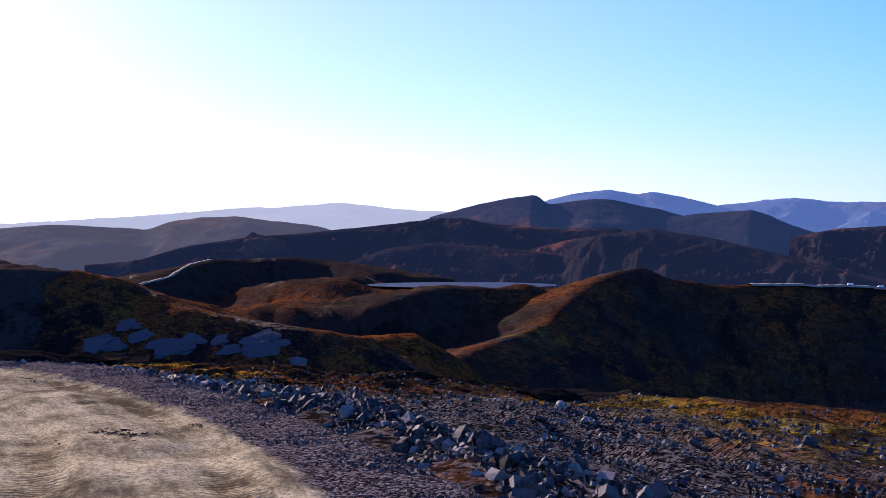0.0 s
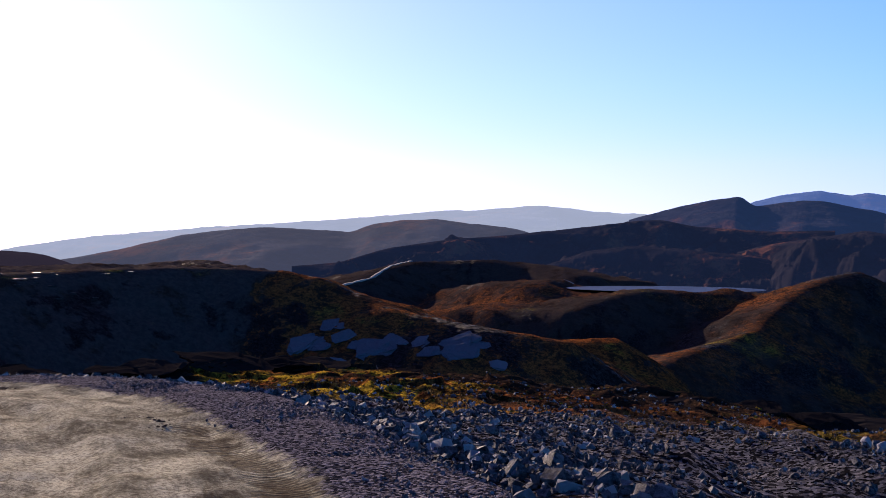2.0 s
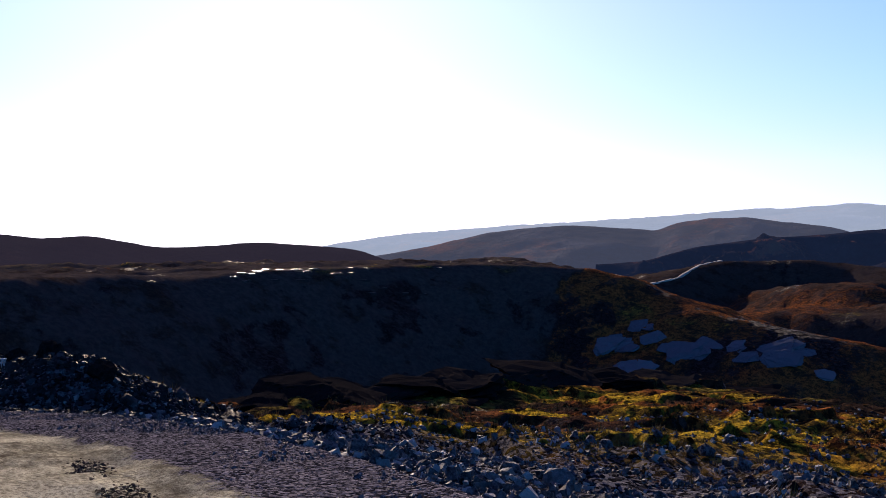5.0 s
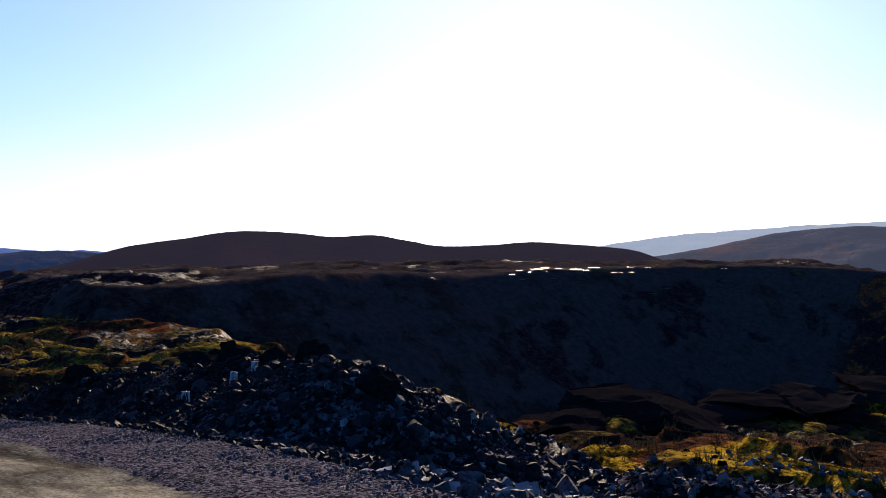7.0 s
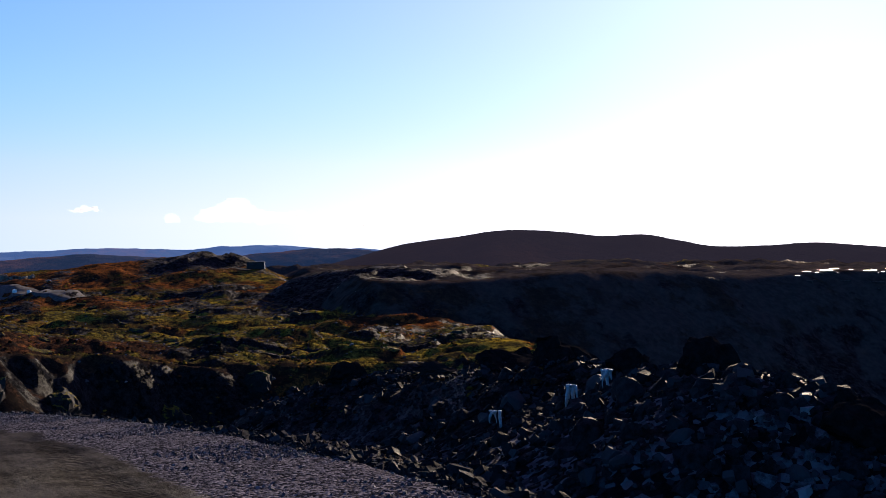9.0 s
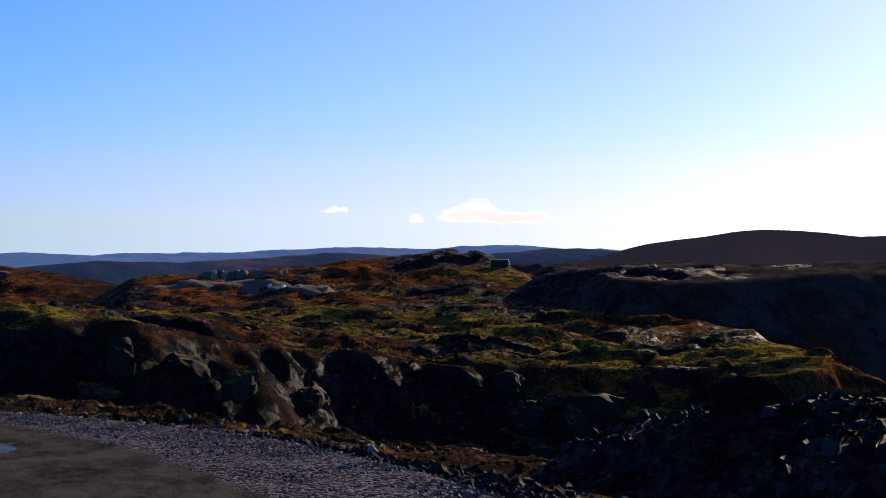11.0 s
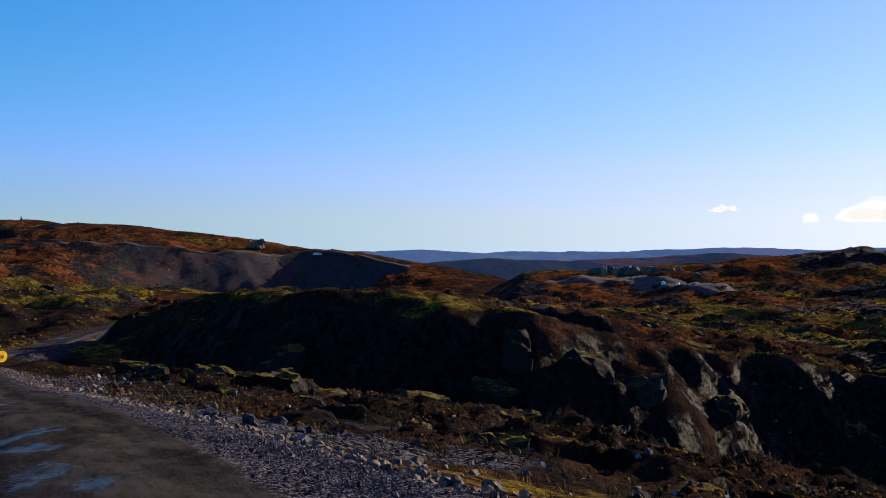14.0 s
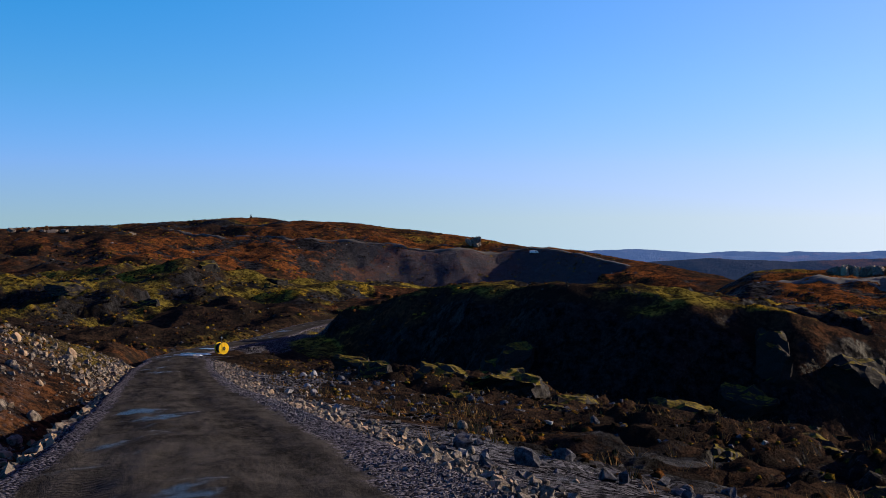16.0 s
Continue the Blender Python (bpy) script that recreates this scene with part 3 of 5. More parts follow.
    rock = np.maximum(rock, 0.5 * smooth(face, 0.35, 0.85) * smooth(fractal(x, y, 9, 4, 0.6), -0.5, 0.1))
    z = z + west * 0.3 * facets(x, y, 6.0, 9) * smooth(lumps(x, y, 40), -0.2, 0.4)
    step = np.mod((-x + 0.35 * y + 16 * fractal(x, y, 60, 4, 0.6)) / 21, 1)
    moor = smooth(-x, 158, 175) * (1 - smooth(r, 330, 380)) * smooth(y, -25, 5) * (1 - smooth(y, 150, 165))
    z = z + moor * 1.5 * smooth(lumps(x, y, 34), -0.5, 0.3) * (smooth(step, 0.0, 0.09) * (1 - step) - 0.3)
    rock = np.maximum(rock, 0.45 * moor * (step < 0.12))
    hump = smooth(-x, 175, 195) * (1 - smooth(-x, 255, 285)) * smooth(-y, 28, 45) * (1 - smooth(-y, 115, 140))
    z = z + hump * (1.5 * (fractal(x, y, 26, 3, 0.5, True) - 0.3) + 0.45 * facets(x, y, 9.0, 2))
    knoll = smooth(np.hypot(x + 381, y - 162), 42, 8) + smooth(np.hypot(x + 272, y - 181), 30, 8)
    z = z + knoll * (1.3 * facets(x, y, 7.0, 4) + 0.5 * facets(x, y, 2.8, 6)) * np.where(x > -320, 0.45, 1.0)
    rock = np.maximum(rock, 0.75 * knoll)
    z = z + calm * smooth(lat, 6, 12) * (1 - smooth(r, 90, 140)) * (0.34 * facets(x, y, 2.4, 3) + smooth(s, 92, 104) * (0.22 * facets(x, y, 3.4, 6) + 0.16 * fractal(x, y, 2.0, 4, 0.6, True)))
    lake = smooth(np.hypot((x - LAKE[0]) / 85, (y - LAKE[1]) / 52), 1.25, 0.9)
    z = np.where(lake > 0, np.minimum(z, z * (1 - lake) + (LAKE[2] - 2) * lake), z)
    # The road's bed and its cutting.
    inside = s < LINE_S[-1] - 2
    over = np.maximum(beyond, out_l)
    z = np.where(inside, np.minimum(z, zr - 0.12 + 0.5 * over), z)
    z = np.where(inside & (s > 130), np.maximum(z, zr - 0.15 - 0.45 * over), z)
    on = smooth(lat, -edge_l - 0.6, -edge_l) * (1 - smooth(lat, edge_r, edge_r + 0.8)) * inside
    z = z * (1 - on) + (zr - 0.15) * on
    patch = fractal(x, y, 90, 5, 0.6)
    rust = np.clip(rust + 0.18 * patch, 0, 1)
    moss = np.clip(moss + 0.35 * fractal(x, y, 55, 5, 0.6), 0, 1)
    rock = np.clip(rock + 0.25 * fractal(x, y, 25, 5, 0.6, True) - 0.05, 0, 1)
    # The steep tipped bank below the terrace road.
    below, fill = ridge_height(x, y, [(*q, 0) for q in TERRACE], 0, 1, 0.01)
    below = (below > -0.5 * fill) * smooth(y, -150, -90) * (1 - smooth(y, 5, 60))
    z = z - below * 0.46 * np.minimum(np.maximum(fill - 3, 0), 50) * (1 - smooth(fill, 110, 260))
    rubble = np.maximum(rubble, 0.8 * (1 - smooth(fill + 14 * drift, 40, 75)) * below)
    rock = np.clip(rock + 0.22 * smooth(lumps(x, y, 30), 0.1, 0.7) * smooth(r, 150, 300), 0, 1)
    return z, rust, moss, rock, rubble, s, lat, turf, sere_haze


def sheet(name, co, faces, material, cover=(), flat=False):
    """A mesh object from arrays of places and of quads or triangles, with float attributes."""
    me = bpy.data.meshes.new(name)
    faces = np.asarray(faces)
    k = faces.shape[1]
    me.vertices.add(len(co))
    me.vertices.foreach_set("co", np.asarray(co, np.float32).ravel())
    me.loops.add(faces.size)
    me.loops.foreach_set("vertex_index", faces.astype(np.int32).ravel())
    me.polygons.add(len(faces))
    me.polygons.foreach_set("loop_start", np.arange(0, faces.size, k, dtype=np.int32))
    me.polygons.foreach_set("use_smooth", np.full(len(faces), not flat))
    for key, values in cover:
        me.attributes.new(key, "FLOAT", "POINT").data.foreach_set("value", np.asarray(values, np.float32))
    me.update(calc_edges=True)
    me.validate()
    me.materials.append(material)
    return me


def grid_faces(rows, cols, wrap=False):
    i, j = np.meshgrid(np.arange(rows - 1), np.arange(cols if wrap else cols - 1), indexing="ij")
    j2 = (j + 1) % cols
    return np.stack([i * cols + j, i * cols + j2, (i + 1) * cols + j2, (i + 1) * cols + j], -1).reshape(-1, 4)


def build_ground():
    """One sheet to the horizon: rings round the bend of the road, finest where it is seen."""
    az = np.radians(np.r_[np.linspace(-34, 140, 720, endpoint=False), np.linspace(140, 326, 60, endpoint=False)])
    ra = np.concatenate([np.geomspace(a, b, n, endpoint=False) for a, b, n in ((2, 40, 130), (40, 200, 290), (200, 700, 150), (700, 4950, 95))])
    ra = np.r_[0.02, 0.7, 1.4, ra]
    a, r = np.meshgrid(az, ra)
    x, y = (-20 - r * np.sin(a)).ravel(), (8 + r * np.cos(a)).ravel()
    z, rust, moss, rock, tipped, s, lat, turf, sere_haze = land(x, y)
    co = np.stack([x, y, z], -1)
    q = grid_faces(len(ra), len(az), True)[:, ::-1]
    me = sheet("ground", co, q, MOOR, (("rust", rust), ("moss", moss), ("rock", rock), ("rubble", tipped), ("turf", turf), ("sere_haze", sere_haze)))
    return tagged(new("ground", me), "autumn moorland of rust heather, yellow moss and bare rock", "ground", kind="structure")


ground = build_ground()


def build_road():
    s = np.arange(2, LINE_S[-1] - 3, 0.2)
    k = 64
    f = np.linspace(0, 1, k)
    mid = np.stack([np.interp(s, LINE_S, LINE[:, i]) for i in range(3)], -1)
    side = np.stack([np.interp(s, LINE_S, SIDE[:, i]) for i in range(2)], -1)
    lo, hi = -left_edge(s) - 0.5, right_edge(s) + 0.5
    lat = lo[:, None] + (hi - lo)[:, None] * f[None, :]
    x, y = mid[:, 0, None] + side[:, 0, None] * lat, mid[:, 1, None] + side[:, 1, None] * lat
    S = np.repeat(s[:, None], k, 1)
    inner = np.minimum(lat + left_edge(s)[:, None], right_edge(s)[:, None] - lat)
    crown = -0.02 * np.abs(lat) - 0.35 * smooth(-inner, -0.15, 0.5)
    ruts, tread = 0, 0
    for at, w in ((-2.6, 0.35), (-1.1, 0.3), (0.75, 0.3), (-3.9, 0.35)):
        wob = 0.35 * lumps(S, S * 0 + at * 40, 9)
        tread = np.maximum(tread, np.exp(-(((lat - at - wob) / (w * 0.8)) ** 4)) * smooth(lumps(S + at * 9, S * 0 + at * 3, 4.5), -0.15, 0.35))
        ruts = ruts - 0.06 * np.exp(-(((lat - at - wob) / w) ** 2)) + 0.04 * np.exp(-(((lat - at - wob - w * 1.6) / (w * 0.6)) ** 2))
    ruts = ruts * (1 - 0.75 * smooth(S, 45, 65))
    fine = 0.03 * fractal(x, y, 1.2, 5, 0.6) + 0.012 * lumps(x, y, 0.18)
    z = mid[:, 2, None] + crown + ruts + fine
    tar = np.interp(s, [0, 20, 35, 55, 80, 100, 130], [1.25, 1.3, 0.9, 1.0, 1.1, 1.5, 1.55])[:, None]
    shoulder = np.maximum(smooth(lat, tar - 0.4, tar + 0.6), smooth(-lat, left_edge(s)[:, None] - 0.7, left_edge(s)[:, None] - 0.1))
    dusty = 1 - smooth(S + 3 * lumps(S, lat, 3), 50, 68)
    wet = 0.55 * smooth(S, 56, 80) * np.exp(-(((lat + 0.5) / 1.4) ** 2)) * (0.85 + 0.6 * lumps(S, lat, 5))
    me = sheet("road", np.stack([x, y, z], -1).reshape(-1, 3), grid_faces(len(s), k), ROAD, (("shoulder", shoulder.ravel()), ("dusty", dusty.ravel()), ("wet", wet.ravel()), ("run", S.ravel()), ("tread", tread.ravel()), ("lat", lat.ravel())))
    return tagged(new("road", me), "gravel construction road with tyre ruts and damp patches", "road", kind="structure")


road = build_road()

# ---- distance: hills kilometres off, haze painted as surface glow ----
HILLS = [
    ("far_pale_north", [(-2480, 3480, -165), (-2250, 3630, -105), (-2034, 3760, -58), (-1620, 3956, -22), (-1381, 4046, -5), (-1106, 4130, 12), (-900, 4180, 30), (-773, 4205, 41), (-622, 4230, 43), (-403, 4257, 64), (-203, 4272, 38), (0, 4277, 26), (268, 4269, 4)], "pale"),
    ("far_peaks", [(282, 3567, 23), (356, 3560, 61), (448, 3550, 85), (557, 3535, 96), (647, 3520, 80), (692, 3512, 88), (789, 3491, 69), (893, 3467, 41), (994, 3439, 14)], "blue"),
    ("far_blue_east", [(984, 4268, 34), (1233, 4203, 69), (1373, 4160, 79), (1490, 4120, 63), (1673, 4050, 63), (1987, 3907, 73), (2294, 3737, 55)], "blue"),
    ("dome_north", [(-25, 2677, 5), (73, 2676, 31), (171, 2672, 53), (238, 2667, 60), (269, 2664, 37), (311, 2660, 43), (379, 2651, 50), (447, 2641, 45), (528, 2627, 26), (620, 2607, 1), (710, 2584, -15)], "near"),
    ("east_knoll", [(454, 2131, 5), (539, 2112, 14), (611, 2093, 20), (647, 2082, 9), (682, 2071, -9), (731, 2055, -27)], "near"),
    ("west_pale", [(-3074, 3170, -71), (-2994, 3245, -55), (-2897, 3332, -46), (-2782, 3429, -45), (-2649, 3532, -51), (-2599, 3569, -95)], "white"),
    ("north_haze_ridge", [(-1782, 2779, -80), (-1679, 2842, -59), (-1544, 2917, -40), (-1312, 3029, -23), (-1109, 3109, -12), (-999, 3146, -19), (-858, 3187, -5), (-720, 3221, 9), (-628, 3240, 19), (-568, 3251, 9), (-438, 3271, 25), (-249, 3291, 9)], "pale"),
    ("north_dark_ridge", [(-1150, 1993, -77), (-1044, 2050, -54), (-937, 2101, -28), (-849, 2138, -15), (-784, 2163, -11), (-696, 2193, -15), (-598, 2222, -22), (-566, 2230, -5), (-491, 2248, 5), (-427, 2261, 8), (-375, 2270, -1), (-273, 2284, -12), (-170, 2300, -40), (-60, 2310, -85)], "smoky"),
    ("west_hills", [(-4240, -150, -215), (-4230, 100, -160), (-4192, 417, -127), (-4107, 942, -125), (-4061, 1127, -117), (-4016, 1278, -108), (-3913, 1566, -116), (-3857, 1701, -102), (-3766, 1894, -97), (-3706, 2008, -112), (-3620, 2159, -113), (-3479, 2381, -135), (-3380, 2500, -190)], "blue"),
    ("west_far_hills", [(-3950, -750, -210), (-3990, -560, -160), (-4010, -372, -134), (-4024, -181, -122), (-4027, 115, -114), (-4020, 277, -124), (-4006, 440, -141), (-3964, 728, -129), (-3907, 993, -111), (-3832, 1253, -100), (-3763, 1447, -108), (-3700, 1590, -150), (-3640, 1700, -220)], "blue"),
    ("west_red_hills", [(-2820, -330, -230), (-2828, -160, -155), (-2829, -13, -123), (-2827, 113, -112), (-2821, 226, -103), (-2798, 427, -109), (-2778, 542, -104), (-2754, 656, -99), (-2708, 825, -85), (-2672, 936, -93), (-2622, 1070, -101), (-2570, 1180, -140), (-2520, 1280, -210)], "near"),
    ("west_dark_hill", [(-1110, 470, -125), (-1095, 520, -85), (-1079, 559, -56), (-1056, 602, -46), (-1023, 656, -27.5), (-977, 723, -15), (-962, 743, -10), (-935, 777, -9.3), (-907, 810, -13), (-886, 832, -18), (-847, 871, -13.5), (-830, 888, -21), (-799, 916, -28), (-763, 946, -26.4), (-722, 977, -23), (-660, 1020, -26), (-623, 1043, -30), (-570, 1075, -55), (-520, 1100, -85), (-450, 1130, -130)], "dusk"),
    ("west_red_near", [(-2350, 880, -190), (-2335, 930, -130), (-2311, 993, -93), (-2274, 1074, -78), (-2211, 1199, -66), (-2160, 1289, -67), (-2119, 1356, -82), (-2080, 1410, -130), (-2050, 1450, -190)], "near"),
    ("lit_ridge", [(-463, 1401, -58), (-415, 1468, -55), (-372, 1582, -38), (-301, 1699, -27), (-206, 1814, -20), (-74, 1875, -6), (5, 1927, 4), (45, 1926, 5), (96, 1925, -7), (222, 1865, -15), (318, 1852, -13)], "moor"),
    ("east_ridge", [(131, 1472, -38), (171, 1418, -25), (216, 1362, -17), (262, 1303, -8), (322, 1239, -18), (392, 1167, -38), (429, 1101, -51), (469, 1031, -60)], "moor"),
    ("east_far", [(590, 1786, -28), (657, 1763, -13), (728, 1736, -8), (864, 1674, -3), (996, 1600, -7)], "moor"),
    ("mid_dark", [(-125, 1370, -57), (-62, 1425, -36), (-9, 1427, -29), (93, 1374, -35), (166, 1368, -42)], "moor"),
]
PAINTED_HAZE = {
    "moor": painted_haze("hazy_moor", (0.011, 0.010, 0.012), (0.06, 0.11, 0.27), 0.048, 0.75, 55),
    "dusk": painted_haze("dark_haze_hill", (0.005, 0.005, 0.006), (0.20, 0.17, 0.27), 0.05, 0.1),
    "pale": painted_haze("hazy_hill", (0.03, 0.035, 0.05), (0.37, 0.45, 0.56), 0.40),
    "smoky": painted_haze("grey_haze_hill", (0.03, 0.03, 0.035), (0.23, 0.27, 0.39), 0.09),
    "white": painted_haze("white_haze_hill", (0.05, 0.05, 0.06), (0.9, 0.9, 0.95), 0.8),
    "blue": painted_haze("blue_haze_hill", (0.03, 0.04, 0.06), (0.10, 0.20, 0.50), 0.26),
    "near": painted_haze("bluish_haze_hill", (0.016, 0.016, 0.022), (0.07, 0.16, 0.40), 0.07),
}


def hill_line(crest):
    """A crest at even steps, and the way out from the bend of the road through each of them."""
    c = np.array(crest, float)
    s = np.r_[0, np.cumsum(np.hypot(*np.diff(c[:, :2], axis=0).T))]
    at = np.linspace(0, s[-1], 260)
    p = np.stack([np.interp(at, s, c[:, k]) for k in range(3)], -1)
    pad = np.r_[np.full(4, p[0, 2]), p[:, 2], np.full(4, p[-1, 2])]
    p[:, 2] = np.convolve(pad, np.ones(9) / 9, "valid")
    return p, np.array([p[:, 0] + 20, p[:, 1] - 8]) / np.hypot(p[:, 0] + 20, p[:, 1] - 8)


def hill_height(x, y, top, out, air):
    """Height of a hill out metres past its crest (in front of it: negative)."""
    d, rough = np.abs(out), 0.006 * np.hypot(x, y)
    if air == "moor":
        ribs = 16 * (fractal(x, y, 260, 6, 0.55, True) - 0.5) + 10.0 * (fractal(x, y, 80, 5, 0.6, True) - 0.3)
        return top - 0.36 * (np.sqrt(d * d + 30.0**2) - 30) + smooth(d, 6, 110) * ribs + 0.5 * fractal(x, y, 50, 4, 0.6)
    return top - 0.22 * (np.sqrt(d * d + 60.0**2) - 60) + smooth(d, 60, 400) * rough * (fractal(x, y, 420, 5, 0.55, True) - 0.6) * 0.8 + 0.1 * rough * fractal(x, y, 60, 5, 0.6)


def build_hill(name, crest, air):
    """A long hill: a rounded crest that falls to the valley in front of it and behind."""
    p, out = hill_line(crest)
    reach = 450 if air == "moor" else 1000
    rows = np.r_[-np.linspace(1, 0, 60) ** 1.4 * reach, np.linspace(0.03, 1, 14) * 0.5 * reach]
    x = p[None, :, 0] + rows[:, None] * out[0][None, :]
    y = p[None, :, 1] + rows[:, None] * out[1][None, :]
    z = hill_height(x.ravel(), y.ravel(), np.repeat(p[None, :, 2], len(rows), 0).ravel(), np.repeat(rows[:, None], 260, 1).ravel(), air)
    me = sheet(name, np.stack([x.ravel(), y.ravel(), z], -1), grid_faces(len(rows), 260), PAINTED_HAZE[air])
    return tagged(new("backdrop_" + name, me), "distant moor streaked with rust heather, purple haze painted as glow" if air == "moor" else "distant hills, blue haze painted as glow", "hills", kind="structure")


for row in HILLS:
    build_hill(*row)

# ---- stones ----
def rock_shape(seed, cuts, fine):
    """A blasted stone about 1 m across: a ball cut by random planes. Its places and triangles."""
    r = np.random.default_rng(seed)
    bm = bmesh.new()
    bmesh.ops.create_icosphere(bm, subdivisions=fine, radius=0.62)
    co = np.array([v.co[:] for v in bm.verts])
    tri = np.array([[v.index for v in f.verts] for f in bm.faces])
    bm.free()
    co *= r.uniform(0.75, 1.15, 3)
    for _ in range(cuts):
        n = r.normal(size=3)
        n /= np.linalg.norm(n)
        d = co @ n - r.uniform(0.26, 0.46)
        co = co - np.maximum(d, 0)[:, None] * n
    co += r.normal(size=co.shape) * 0.012
    return co, tri


PEBBLES = [rock_shape(k, 9, 1) for k in range(8)]
STONES = [rock_shape(20 + k, 12, 2) for k in range(8)]


def chip_shape(seed):
    """A small angular stone of eight corners."""
    r = np.random.default_rng(seed)
    co = np.array([(x, y, z) for x in (-0.5, 0.5) for y in (-0.5, 0.5) for z in (-0.5, 0.5)]) * r.uniform(0.55, 1.0, 3)
    co += r.uniform(-0.2, 0.2, co.shape)
    quads = [(0, 1, 3, 2), (4, 6, 7, 5), (0, 4, 5, 1), (2, 3, 7, 6), (0, 2, 6, 4), (1, 5, 7, 3)]
    tri = np.array([t for a, b, c, d in quads for t in ((a, b, c), (a, c, d))])
    return co, tri


CHIPS = [chip_shape(k) for k in range(10)]


def turns(n, r):
    q = r.normal(size=(n, 4))
    q /= np.linalg.norm(q, axis=1)[:, None]
    w, x, y, z = q.T
    return np.stack([
        np.stack([1 - 2 * (y * y + z * z), 2 * (x * y - z * w), 2 * (x * z + y * w)], -1),
        np.stack([2 * (x * y + z * w), 1 - 2 * (x * x + z * z), 2 * (y * z - x * w)], -1),
        np.stack([2 * (x * z - y * w), 2 * (y * z + x * w), 1 - 2 * (x * x + y * y)], -1)], 1)


def heap(name, shapes, places, sizes, material, seed, flat=1.0):
    """Many stones in one mesh."""
    r = np.random.default_rng(seed)
    kind = r.integers(0, len(shapes), len(places))
    rot = turns(len(places), r)
    co, faces, start = [], [], 0
    for k, (shape, tri) in enumerate(shapes):
        pick = kind == k
        v = np.einsum("nij,vj->nvi", rot[pick], shape) * sizes[pick, None, None]
        v[:, :, 2] *= flat
        v = v + places[pick, None, :]
        n = len(v)
        co.append(v.reshape(-1, 3))
        faces.append((tri[None] + start + (np.arange(n) * len(shape))[:, None, None]).reshape(-1, 3))
        start += n * len(shape)
    return sheet(name, np.vstack(co), np.vstack(faces), material, flat=True)


def along(s, lat):
    """Places on the land at metres along the road and to its right."""
    mid = [np.interp(s, LINE_S, LINE[:, i]) for i in range(2)]
    sd = [np.interp(s, LINE_S, SIDE[:, i]) for i in range(2)]
    x, y = mid[0] + sd[0] * lat, mid[1] + sd[1] * lat
    return np.stack([x, y, land(x, y)[0]], -1)


def sizes_of(n, low, high, r, power=2.2):
    u = r.random(n)
    a, b = low ** (1 - power), high ** (1 - power)
    return (a + u * (b - a)) ** (1 / (1 - power))


def clump(x, y, size, keep, r):
    """Which of the places to keep, so that they gather in drifts."""
    return r.random(len(x)) < np.clip(keep + 0.55 * fractal(x, y, size, 3), 0.03, 1)


def stuff_part(name, me, parent, label):
    ob = new(name, me)
    ob.parent = parent
    return tagged(ob, label, kind="stuff")


def stone_part(parent, meshes, p, size, r):
    ob = new("stone", meshes[r.integers(0, len(meshes))])
    ob.parent = parent
    q = Euler(r.uniform(0, 6.28, 3)).to_quaternion()
    ob.matrix_local = Matrix.LocRotScale(Vector(p) - Vector((0, 0, -0.12 * size)), q, (size,) * 3)
    return ob


def rubble(name, label, picks, material, seed, singles=0):
    """A bank of stones: an Empty with its larger stones as parts and the rest as loose stuff. picks: places and sizes."""
    r = np.random.default_rng(seed)
    p, size = np.vstack([a for a, _ in picks]), np.concatenate([b for _, b in picks])
    base = new(name)
    base.location = p[0]
    bpy.context.view_layer.update()
    off = np.array(base.location)
    order = np.argsort(-size)
    own, rest = order[:singles], order[singles:]
    meshes = []
    for c, t in STONES:
        meshes.append(sheet("stone", c, t, material, flat=True))
    for i in own:
        stone_part(base, meshes, p[i] - off, size[i], r)
    q = p[rest] - off
    q[:, 2] += 0.12 * size[rest]
    big = size[rest] > 0.2
    if big.any():
        stuff_part("broken_stone", heap("broken_stone", PEBBLES, q[big], size[rest][big], material, seed + 1), base, "angular broken stones")
    if (~big).any():
        stuff_part("stone_chipping", heap("stone_chipping", CHIPS, q[~big], size[rest][~big], material, seed + 2), base, "small sharp stone chippings")
    return tagged(base, label, "rubble")


def verge(n, s0, s1, reach, low, high, r, power=2.2, start=0.0, left=False, drift=None):
    s = r.uniform(s0, s1, n)
    lat = start + (left_edge(s) if left else right_edge(s)) + reach(r, n)
    p = along(s, -lat if left else lat)
    size = sizes_of(n, low, high, r, power)
    if drift:
        k = clump(p[:, 0], p[:, 1], *drift, r) & (r.random(n) > 0.5 * mossy(s, lat))
        p, size = p[k], size[k]
    return p, size


